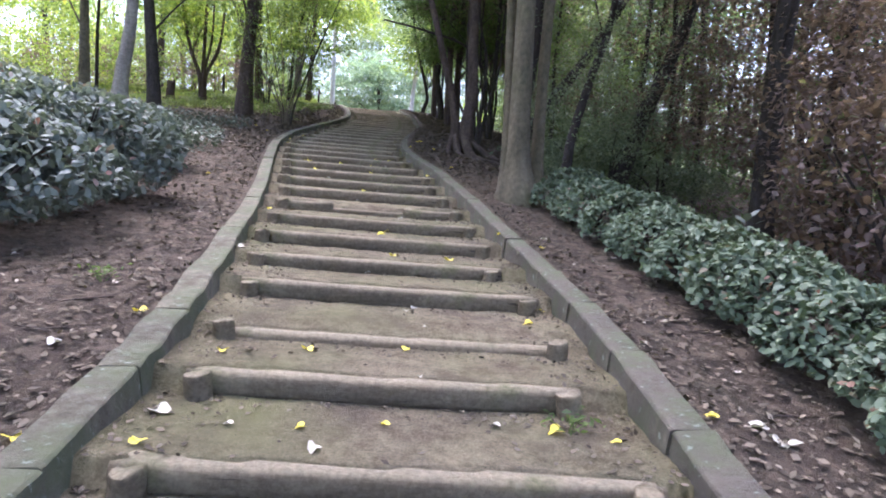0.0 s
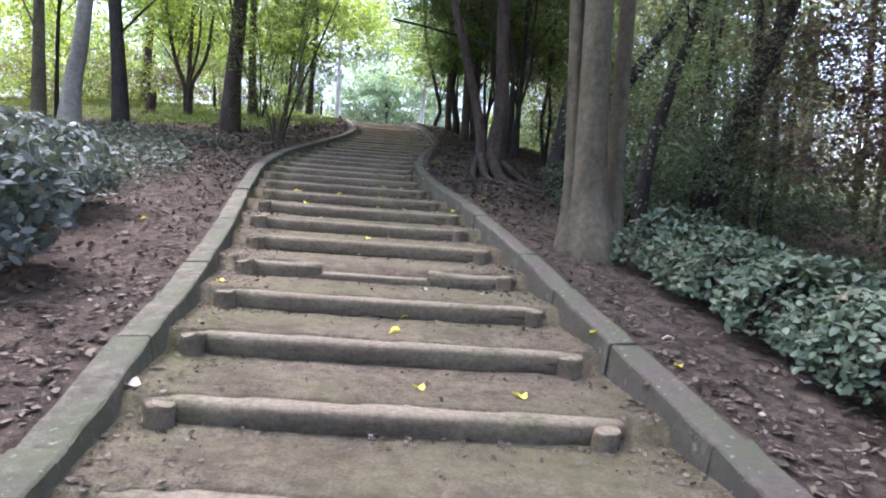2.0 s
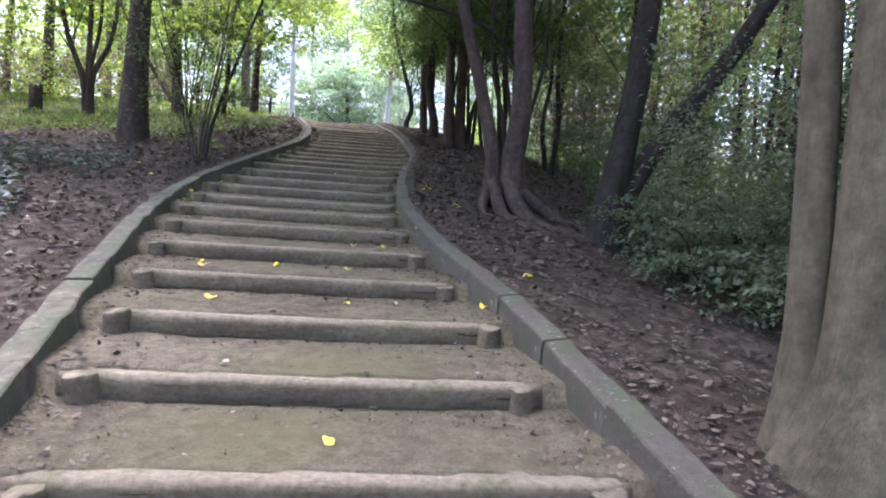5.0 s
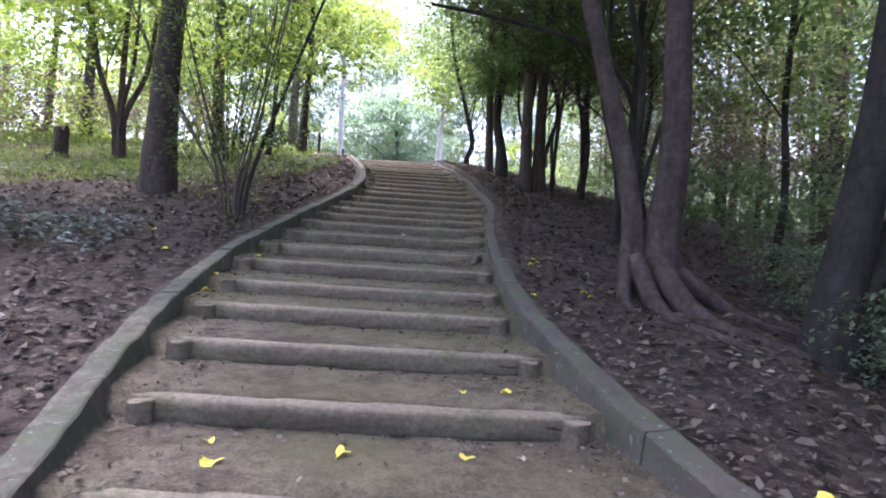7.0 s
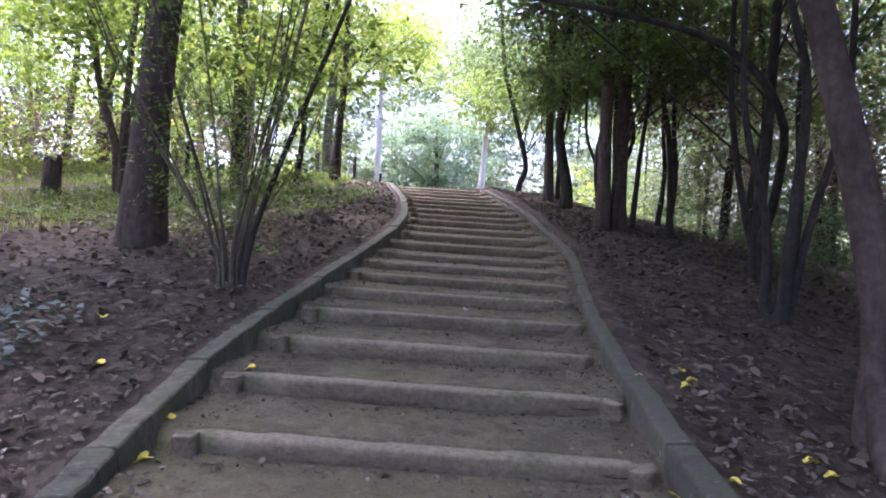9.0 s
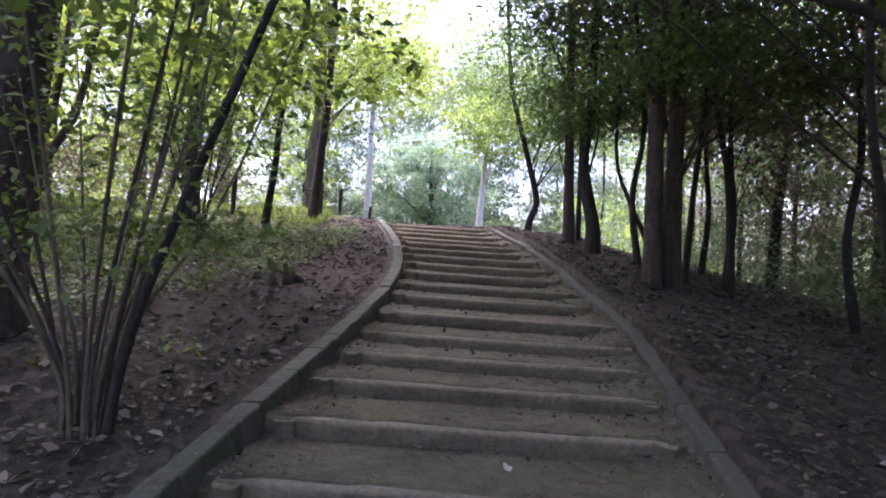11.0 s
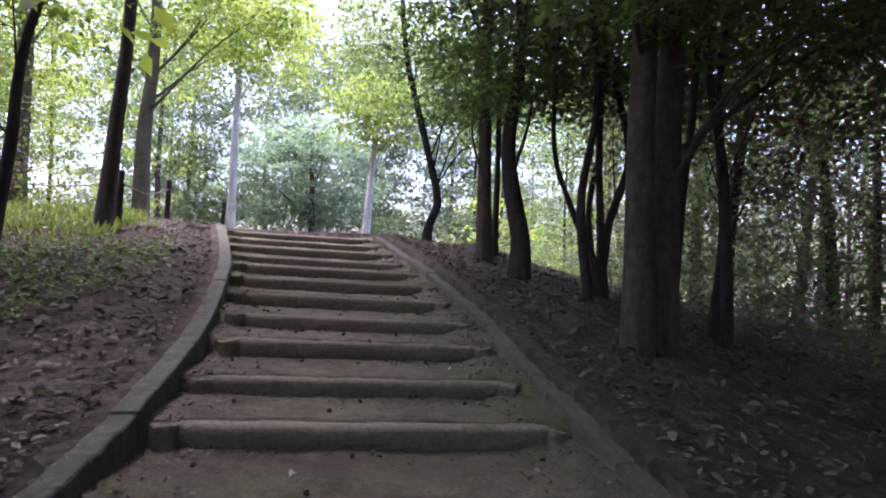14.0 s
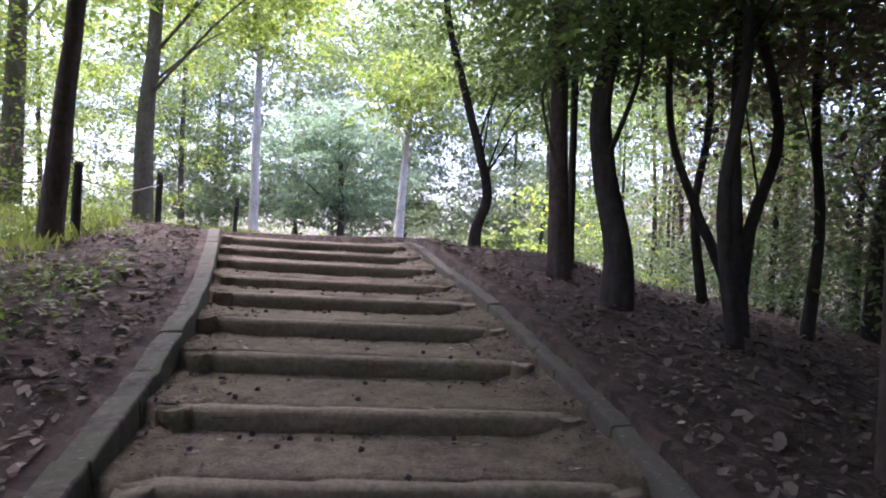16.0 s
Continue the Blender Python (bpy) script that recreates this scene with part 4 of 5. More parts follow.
def build_hedges():
    # clipped glossy hedge
    rg = np.random.default_rng(11)
    line = [(2.15, -0.5), (2.1, 1.2), (2.0, 2.9), (1.78, 4.2), (1.55, 5.4), (1.25, 6.75)]
    c = curve_points([(x + 0.3, y, 0) for x, y in line], 60)
    hedge = empty("hedge", 2.2, 3.0, gz(2.2, 3.0), "low clipped hedge of glossy green leaves", "hedge")
    o = np.array(hedge.location)
    n = 27000
    t = rg.random(n) * 59
    i = np.minimum(t.astype(int), 58)
    p = c[i] + (c[i + 1] - c[i]) * (t - i)[:, None]
    a = rg.uniform(-0.12, 1.0, n) * math.pi
    lump = 1 + 0.13 * np.sin(t * 1.1) + 0.08 * np.sin(t * 2.7 + 1)
    rr = (0.78 + 0.22 * rg.random(n) ** 0.5) * lump
    off = np.column_stack([np.cos(a) * 0.46 * rr, np.zeros(n), np.maximum(np.sin(a), -0.2) * 0.36 * rr + 0.13])
    g = ground_z(p[:, 0], p[:, 1])
    q = p + off
    q[:, 2] = g + off[:, 2]
    nrm = np.column_stack([np.cos(a) * 0.7, rg.normal(0, 0.4, n) - 0.2, np.abs(np.sin(a)) + 0.5]) + rg.normal(0, 0.26, (n, 3))
    ax = rg.normal(0, 1, (n, 3)) + np.column_stack([np.cos(a), np.zeros(n), np.zeros(n)])
    v, f = leaf_ovals(q - o, ax, nrm, rg.uniform(0.038, 0.072, n), 0.55, 0.07)
    mesh_object("foliage", v, f, LEAF_HEDGE, hedge)
    for k in range(44):
        x, y, _ = c[int(rg.integers(0, 60))]
        x += rg.normal() * 0.12
        z = gz(x, y)
        tv, tf = tube([(x, y, z - 0.05), (x + rg.normal() * 0.06, y + rg.normal() * 0.06, z + 0.2), (x + rg.normal() * 0.2, y + rg.normal() * 0.15, z + 0.45)], [0.012, 0.01, 0.005], 5, 6, 0.05, k)
        mesh_object("stem", tv - o, tf, BARK_DARK, hedge)
    # pale shoot rising out of the hedge
    x, y = 2.3, 4.3
    sh = empty("young_shoot", x, y, gz(x, y), "young pale-leaved shoot standing above the hedge", "shoot")
    tv, tf = tube([(0, 0, -0.02), (0.01, 0, 0.3), (0.0, 0.01, 0.66)], [0.008, 0.007, 0.004], 6, 7, 0.04, 1)
    mesh_object("stem", tv, tf, BARK_BROWN, sh)
    k = np.arange(10)
    ang = k * 2.4
    dirs = np.column_stack([np.cos(ang), np.sin(ang), 0.25 + 0.05 * k])
    cs = np.column_stack([0.07 * np.cos(ang), 0.07 * np.sin(ang), 0.46 + 0.024 * k])
    v, f = leaf_ovals(cs, dirs, np.column_stack([-np.cos(ang) * 0.3, -np.sin(ang) * 0.3, np.ones(10)]), np.full(10, 0.13), 0.45, 0.05)
    mesh_object("leaves", v, f, LEAF_GREYISH, sh)
    # taller grey-green bush group
    for k, (x, y, rx, ry, h, lm, name, lab, cnt, sz) in enumerate((
            (-3.3, 3.9, 0.85, 0.85, 0.85, LEAF_GREYISH, "bush", "low spreading bush of grey-green leaves on the bank", 4000, 0.082),
            (-3.35, 5.2, 0.9, 0.85, 0.95, LEAF_GREYISH, "bush", "low spreading bush of grey-green leaves on the bank", 4200, 0.082),
            (-4.6, 4.6, 1.1, 1.1, 1.0, LEAF_GREYISH, "bush", "low spreading bush of grey-green leaves on the bank", 4200, 0.082),
            (-4.7, 6.0, 1.0, 0.9, 0.95, LEAF_GREYISH, "bush", "low spreading bush of grey-green leaves on the bank", 3800, 0.082),
            (-3.9, 2.8, 1.0, 0.9, 0.75, LEAF_GREYISH, "bush", "low spreading bush of grey-green leaves on the bank", 3200, 0.082),
            (-5.9, 5.2, 1.1, 1.2, 1.0, LEAF_GREYISH, "bush", "low spreading bush of grey-green leaves on the bank", 3400, 0.082),
            (-3.75, 6.5, 0.75, 0.6, 0.75, LEAF_GREYISH, "bush", "low spreading bush of grey-green leaves on the bank", 2600, 0.08),
            (3.7, 4.2, 1.0, 1.3, 1.9, LEAF_BROWN_LENS_TINT, "bush", "tall dull brown-leaved bush behind the hedge with reddish lens tint", 3600, 0.085),
            (4.3, 6.0, 1.2, 1.3, 2.4, LEAF_BROWN_LENS_TINT, "bush", "tall dull brown-leaved bush behind the hedge with reddish lens tint", 3600, 0.085),
            (4.2, 2.6, 1.1, 1.2, 1.9, LEAF_BROWN_LENS_TINT, "bush", "tall dull brown-leaved bush behind the hedge with reddish lens tint", 3200, 0.085),
            (5.6, 4.3, 1.4, 1.6, 2.6, LEAF_BROWN_LENS_TINT, "bush", "tall dull brown-leaved bush behind the hedge with reddish lens tint", 3200, 0.09))):
        g0 = gz(x, y)
        b = empty(name, x, y, g0, lab, "bush", "grey-green bushes" if x < 0 else "rusty bushes")
        rg = np.random.default_rng(700 + k)
        p = blob_points(cnt, (0, 0, h * 0.52), (rx, ry, h * 0.5), rg, 0.72)
        wob = 1 + 0.18 * np.sin(3 * np.arctan2(p[:, 1], p[:, 0]) + k) + 0.12 * np.sin(5 * p[:, 2] / h + 2 * k)
        p[:, :2] *= wob[:, None]
        p[:, 2] += ground_z(x + p[:, 0], y + p[:, 1]) - g0
        nr = p * np.array([0.5, 0.5, 0.6]) + np.array([0, 0, 0.6]) + rg.normal(0, 0.35, (cnt, 3))
        v, f = leaf_ovals(p, rg.normal(0, 1, (cnt, 3)), nr, rg.uniform(0.65, 1.25, cnt) * sz, 0.5, 0.07)
        mesh_object("foliage", v, f, lm, b)
        for j in range(7):
            a = rg.random() * 6.3
            tv, tf = tube([(0.1 * math.cos(a), 0.1 * math.sin(a), -0.1), (0.35 * rx * math.cos(a), 0.35 * ry * math.sin(a), h * 0.4), (0.7 * rx * math.cos(a), 0.7 * ry * math.sin(a), h * 0.75)], [0.02, 0.015, 0.006], 5, 7, 0.05, j)
            mesh_object("stem", tv, tf, BARK_DARK, b)
    # feathery maple bushes below the path
    for k, (x, y, rx, ry, h) in enumerate(((2.2, 9.9, 0.8, 0.9, 0.85), (1.75, 8.9, 0.6, 0.6, 0.6), (2.9, 10.4, 0.9, 0.9, 0.9), (3.3, 8.8, 0.9, 0.9, 0.9), (2.3, 12.4, 0.8, 0.8, 0.7), (1.65, 10.5, 0.75, 0.7, 0.8), (1.6, 9.5, 0.6, 0.6, 0.65), (2.3, 11.2, 0.7, 0.7, 0.9), (2.6, 9.1, 1.0, 0.9, 1.5), (3.3, 10.0, 1.0, 1.0, 1.9))):
        rg = np.random.default_rng(740 + k)
        b = empty("maple_bush", x, y, gz(x, y), "low feathery green bush in layered sprays", "bush", "feathery bushes")
        c = blob_points(int(20 + 22 * h), (0, 0, h * 0.55), (rx, ry, h * 0.42), rg, 0.3)
        v, f = spray_leaves(c, 0.3, 84, 0.046, rg, 0.08, 0.35)
        mesh_object("foliage", v, f, LEAF_FERN, b)
        for j in range(6):
            tv, tf = tube([(0, 0, -0.1), tuple(c[j] * np.array([0.4, 0.4, 0.7])), tuple(c[j])], [0.018, 0.012, 0.005], 5, 7, 0.05, j)
            mesh_object("stem", tv, tf, BARK_DARK, b)


def build_background():
    rg = np.random.default_rng(21)
    x, y = -4.4, 37.5
    b = tree("broad_tree", x, y, [(0, 0, 0), (0.05, 0, 1.0), (0, 0, 2.5), (0, 0, 5)], 0.13, BARK_BROWN, "round blue-green broadleaf tree in the clearing, coloured pale for haze",
             [(-0.2, 0, 2.9, 3.5, 2.4, 2.7, 130)], LEAF_BLUE_HAZED, 0.14, 80, 8, 91, 1.2)
    # bright bushes of the sunny wood and the far thicket
    def thicket(name, label, n, xr, yr, hmax, lm, size, per, seed, hmin=0.2, rad=0.6):
        r2 = np.random.default_rng(seed)
        cx, cy = r2.uniform(*xr, n), r2.uniform(*yr, n)
        c = np.column_stack([cx, cy, ground_z(cx, cy) + hmin + (hmax - hmin) * r2.random(n) ** 1.2])
        v, f = spray_leaves(c, r2.uniform(0.6, 1.3, n) * rad, per, size, r2, 0.3)
        ob = mesh_object(name, v, f, lm)
        tagged(ob, label, "foliage", kind="stuff")
    thicket("sunny_thicket", "bright yellow-green undergrowth behind the grass", 900, (-22, -8), (18.5, 34), 5.2, LEAF_LIGHT, 0.1, 76, 1)
    thicket("sunny_thicket", "bright yellow-green undergrowth behind the grass", 520, (-16, -9.6), (8, 20), 5.2, LEAF_LIGHT, 0.095, 76, 2)
    thicket("far_thicket", "green bushes beyond the crest, hazy in colour", 420, (-16, 6), (39, 52), 3.2, LEAF_HAZY, 0.17, 32, 3)
    thicket("far_thicket", "green bushes beyond the crest, hazy in colour", 160, (0.5, 8), (26, 38), 2.2, LEAF_LIGHT, 0.14, 32, 4)
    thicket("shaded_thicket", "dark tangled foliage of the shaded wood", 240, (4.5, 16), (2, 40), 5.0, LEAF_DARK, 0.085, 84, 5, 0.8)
    thicket("shaded_thicket", "dull brown foliage of the shaded wood with reddish lens tint", 230, (3.6, 13), (6, 30), 5.0, LEAF_BROWN_LENS_TINT, 0.08, 76, 6, 1.2)
    thicket("slope_thicket", "dark low undergrowth on the wooded slope", 420, (1.9, 7), (12, 30), 1.3, LEAF_DARK, 0.08, 64, 11, 0.1, 0.5)
    thicket("slope_thicket", "dark low undergrowth on the wooded slope", 260, (3.5, 9), (-2, 14), 1.6, LEAF_DARK, 0.08, 64, 12, 0.1, 0.5)
    thicket("shaded_thicket", "dark hanging foliage of the shaded wood", 260, (1.6, 6), (11, 26), 4.6, LEAF_MID, 0.08, 80, 13, 2.0, 0.6)
    thicket("shaded_thicket", "dull brown foliage of the shaded wood with reddish lens tint", 900, (3.2, 9), (1, 13), 6.5, LEAF_BROWN_LENS_TINT, 0.062, 120, 14, 1.2, 0.6)
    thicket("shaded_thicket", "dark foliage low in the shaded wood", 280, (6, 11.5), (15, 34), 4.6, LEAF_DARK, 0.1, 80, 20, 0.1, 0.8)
    thicket("shaded_thicket", "dull brown foliage low in the shaded wood with reddish lens tint", 170, (6.5, 11.5), (2, 15), 4.6, LEAF_BROWN_LENS_TINT, 0.085, 96, 21, 0.1, 0.8)
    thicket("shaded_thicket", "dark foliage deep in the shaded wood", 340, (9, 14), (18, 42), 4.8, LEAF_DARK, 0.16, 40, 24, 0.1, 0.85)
    # added leaf layers above the view, only there to darken the upper stairs
    thicket("unseen_shade_canopy", "dense unseen leaf canopy added to shade the upper stairs", 950, (-3.6, 1.8), (14, 24), 9.2, LEAF_DARK, 0.14, 50, 22, 7.0, 0.8)
    thicket("unseen_shade_canopy", "dense unseen leaf canopy added to shade the stairs", 1900, (-3.6, 1.8), (9.5, 20.5), 8.8, LEAF_DARK, 0.14, 50, 17, 5.9, 0.8)
    thicket("shaded_thicket", "green foliage of the slope in half light", 300, (1.5, 7), (19, 30), 6, LEAF_MID, 0.09, 76, 19, 1.6, 0.6)
    thicket("bright_canopy", "green leaves hanging beyond the crest, coloured pale for haze", 1700, (-18, 9), (41, 50), 13, LEAF_HAZY, 0.19, 84, 15, 1.5, 1.1)
    # another added layer out of view, softly shading the lower stairs
    thicket("unseen_shade_canopy", "unseen leaf canopy added to shade the lower stairs", 520, (-4.5, 2.6), (-5, 8), 8.6, LEAF_MID, 0.14, 50, 26, 6.0, 0.8)
    thicket("bright_canopy", "green leaves high beyond the crest, coloured pale for haze", 800, (-24, 14), (44, 55), 25, LEAF_HAZY, 0.34, 40, 25, 10.0, 1.5)
    thicket("bright_canopy", "yellow-green leaves arching over the crest", 150, (-10, -3.5), (24, 34), 10, LEAF_LIGHT, 0.13, 46, 27, 4.6, 0.7)
    thicket("shaded_thicket", "dull brown sprays hanging below the path with reddish lens tint", 110, (1.7, 4.2), (14.5, 19), 4.4, LEAF_BROWN_LENS_TINT, 0.06, 100, 28, 1.3, 0.6)
    thicket("hanging_sprays", "olive maple sprays hanging over the bank", 64, (-7.5, -3.6), (12.0, 17.5), 5.4, LEAF_SHRUB, 0.065, 90, 31, 2.7, 0.6)
    thicket("shaded_thicket", "dull brown foliage below the upper stairs with reddish lens tint", 230, (3.0, 6.5), (18, 27), 5.2, LEAF_BROWN_LENS_TINT, 0.07, 100, 32, 0.3, 0.65)
    thicket("shaded_thicket", "dull brown foliage deep in the lower wood with reddish lens tint", 460, (9, 15), (0, 17), 8.5, LEAF_BROWN_LENS_TINT, 0.12, 64, 33, 0.2, 0.9)
    thicket("hanging_sprays", "olive sprays hanging over the wooded slope", 70, (0.3, 3.2), (15.6, 20), 5.0, LEAF_SHRUB, 0.06, 100, 34, 2.3, 0.55)
    thicket("maple_sprays", "feathery green sprays beside the beech", 75, (1.5, 3.3), (7.7, 10.6), 3.4, LEAF_FERN, 0.05, 110, 29, 0.7, 0.5)
    thicket("brown_thicket", "dull brown undergrowth behind the grass", 240, (-17, -7.6), (18.5, 24), 1.7, LEAF_BROWN_LENS_TINT, 0.08, 70, 30, 0.2, 0.5)
    thicket("bright_canopy", "light green leaves of the tall trees", 220, (-12, -5), (14, 30), 10, LEAF_LIGHT, 0.14, 44, 16, 3.6, 0.7)
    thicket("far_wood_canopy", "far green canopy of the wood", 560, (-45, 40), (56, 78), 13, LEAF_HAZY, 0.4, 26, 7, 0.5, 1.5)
    thicket("far_wood_canopy", "far green canopy of the wood", 260, (22, 40), (-20, 56), 6, LEAF_MID, 0.4, 26, 8, 0.5, 1.5)
    thicket("far_wood_canopy", "far green canopy of the wood", 420, (-44, -26), (-20, 56), 11, LEAF_LIGHT, 0.5, 26, 9, 0.5, 1.5)
    # unseen foliage behind the start, added thick to block low sky light
    thicket("far_wood_canopy", "far green canopy of the wood", 700, (-30, 24), (-34, -18), 14, LEAF_DARK, 0.4, 26, 10, 0.5, 1.5)


def build_grass():
    rg = np.random.default_rng(3)
    n = 60000
    x, y = rg.uniform(-13, -4.0, n), rg.uniform(13.5, 30, n)
    dl = left_x(y) - x
    keep = dl > 1.1 + 2.2 * np.clip((19.5 - y) / 6, 0, 1) + 0.5 * rough_noise(x, y, 0.8)
    x, y = x[keep], y[keep]
    n = len(x)
    z = ground_z(x, y)
    h = rg.uniform(0.04, 0.13, n) * (0.75 + 0.75 * (y > 20))
    c = np.column_stack([x, y, z + h * 0.42])
    ax = np.column_stack([rg.normal(0, 0.35, (n, 2)), np.ones(n)])
    v, f = leaf_quads(c, ax, rg.normal(0, 1, (n, 3)) * np.array([1, 1, 0.1]), h, 0.16, 0.03)
    tagged(mesh_object("grass", v, f, GRASS), "sunlit yellow-green grass on the upper bank", "grass", kind="stuff")
    # low weeds at the grass edge
    n = 20000
    x, y = rg.uniform(-8.5, -3.6, n), rg.uniform(14.2, 22.5, n)
    keep = (left_x(y) - x > 0.55 + 0.2 * np.clip(19 - y, 0, 6)) & (rough_noise(x, y, 1.1) > -0.2)
    x, y = x[keep], y[keep]
    n = len(x)
    c = np.column_stack([x, y, ground_z(x, y) + rg.uniform(0.02, 0.13, n)])
    v, f = leaf_quads(c, rg.normal(0, 1, (n, 3)) * np.array([1, 1, 0.35]), np.column_stack([rg.normal(0, 0.4, (n, 2)), np.ones(n)]), rg.uniform(0.03, 0.07, n), 0.5)
    tagged(mesh_object("weeds", v, f, LEAF_SHRUB), "low green weeds at the grass edge", "weeds", kind="stuff")
    # ivy-like ground cover
    n = 13000
    x, y = rg.uniform(-8.5, -3.2, n), rg.uniform(6.6, 12.0, n)
    keep = (left_x(y) - x > 0.9 + 0.4 * rough_noise(x, y, 0.9)) & (rough_noise(x + 7, y, 0.9) > -0.25)
    x, y = x[keep], y[keep]
    n = len(x)
    c = np.column_stack([x, y, ground_z(x, y) + rg.uniform(0.02, 0.2, n)])
    v, f = leaf_quads(c, rg.normal(0, 1, (n, 3)) * np.array([1, 1, 0.3]), np.column_stack([rg.normal(0, 0.35, (n, 2)), np.ones(n)]), rg.uniform(0.05, 0.09, n), 0.5)
    tagged(mesh_object("ground_cover", v, f, LEAF_GREYISH), "low dull green ground cover on the bank", "ground cover", kind="stuff")


def build_litter():
    rg = np.random.default_rng(4)
    n = 150000
    y = rg.uniform(-2, 22.5, n)
    side = rg.random(n) < 0.5
    d = 0.2 + 4.2 * rg.random(n) ** 1.3
    x = np.where(side, left_x(y) - d, right_x(y) + d)
    z = ground_z(x, y) + 0.008 + 0.018 * rg.random(n)
    c = np.column_stack([x, y, z])
    v, f = leaf_quads(c, rg.normal(0, 1, (n, 3)) * np.array([1, 1, 0.3]), np.column_stack([rg.normal(0, 0.2, (n, 2)), np.ones(n)]), 0.009 + 0.055 * rg.random(n) ** 2.8, 0.35 + 0.45 * rg.random((n, 1)), 0.05)
    tagged(mesh_object("leaf_litter", v, f, LITTER), "brown dead leaves strewn over the banks", "leaf litter", kind="stuff")
    # larger curled leaves lying loose on top
    n = 5200
    y = rg.uniform(9, 21.5, n)
    d = 0.25 + 4.0 * rg.random(n)
    x = np.where(rg.random(n) < 0.6, left_x(y) - d, right_x(y) + d)
    c = np.column_stack([x, y, ground_z(x, y) + 0.018])
    v, f = leaf_ovals(c, rg.normal(0, 1, (n, 3)) * np.array([1, 1, 0.3]), np.column_stack([rg.normal(0, 0.4, (n, 2)), np.ones(n)]), rg.uniform(0.05, 0.1, n), 0.5, 0.16)
    tagged(mesh_object("loose_leaves", v, f, LITTER), "larger curled brown leaves loose on the banks", "leaf litter", kind="stuff")
    # on the treads, thickest against the kerbs
    n = 60000
    y = rg.uniform(-1, 22, n)
    w = right_x(y) - left_x(y)
    u = np.where(rg.random(n) < 0.8, 0.01 + 0.17 * rg.random(n) ** 1.5, 0.5 * rg.random(n))
    u = np.where(rg.random(n) < 0.5, u, 1 - u)
    ys = np.array(STEPS)
    at_log = rg.random(n) < 0.4
    y = np.where(at_log, ys[rg.integers(3, len(ys), n)] - 0.01 - 0.16 * rg.random(n) ** 2, y)
    u = np.where(at_log, 0.03 + 0.94 * rg.random(n), u)
    w = right_x(y) - left_x(y)
    x = left_x(y) + u * w
    c = np.column_stack([x, y, tread_z(x, y) + 0.008])
    v, f = leaf_quads(c, rg.normal(0, 1, (n, 3)) * np.array([1, 1, 0.3]), np.column_stack([rg.normal(0, 0.3, (n, 2)), np.ones(n)]), 0.004 + 0.04 * rg.random(n) ** 4.5, 0.35 + 0.5 * rg.random((n, 1)), 0.05)
    tagged(mesh_object("tread_litter", v, f, LITTER), "crumbled dead leaves lying on the treads", "leaf litter", kind="stuff")
    # twigs
    pieces = []
    for k in range(240):
        y = rg.uniform(0, 22)
        x = float(left_x(y)) - 0.25 - 3 * rg.random() if rg.random() < 0.45 else float(right_x(y)) + 0.25 + 2.5 * rg.random()
        a, ln = rg.random() * 6.3, rg.uniform(0.08, 0.35)
        q = [(x + s * ln * math.cos(a), y + s * ln * math.sin(a)) for s in (-0.5, 0.05, 0.5)]
        pieces.append(tube([(p[0] + 0.01 * rg.normal(), p[1], gz(*p) + 0.012) for p in q], [0.005, 0.005, 0.003], 4, 4, 0.1, k))
    for k in range(150):
        y = rg.uniform(10.5, 19)
        x = float(right_x(y)) + 0.9 + 1.6 * rg.random()
        a, ln = -0.7 + 0.5 * rg.normal(), rg.uniform(0.08, 0.3)
        q = [(x + s * ln * math.cos(a), y + s * ln * math.sin(a)) for s in (-0.5, 0.05, 0.5)]
        pieces.append(tube([(p[0], p[1] + 0.02 * rg.normal(), gz(*p) + 0.014 + 0.03 * rg.random()) for p in q], [0.006, 0.005, 0.002], 4, 4, 0.1, k))
    v, f = join(pieces)
    tagged(mesh_object("twigs", v, f, BARK_BROWN), "small dry twigs scattered on the banks", "twigs", kind="stuff")


def fallen_leaf(x, y, size, m, label, category, spin, on_path):
    """A lobed, curled leaf lying on the ground."""
    k = 14
    a = np.linspace(0, 2 * np.pi, k, endpoint=False)
    rr = size * 0.5 * (0.72 + 0.2 * np.cos(3 * a) + 0.12 * np.cos(5 * a))
    v = np.vstack([[0, 0, 0.004], np.column_stack([rr * np.cos(a), rr * np.sin(a) * 0.8, 0.12 * size * np.cos(2 * a + spin) + 0.006 + 0.04 * size])])
    f = [(0, j + 1, (j + 1) % k + 1) for j in range(k)]
    z = float(tread_z(np.array([x]), np.array([y]))[0]) if on_path else gz(x, y)
    ob = mesh_object("fallen_leaf", v, f, m)
    ob.matrix_basis = pose(x, y, z + 0.006, 4 * math.sin(spin * 5), 8, math.degrees(spin))
    tagged(ob, label, category, "fallen leaves")


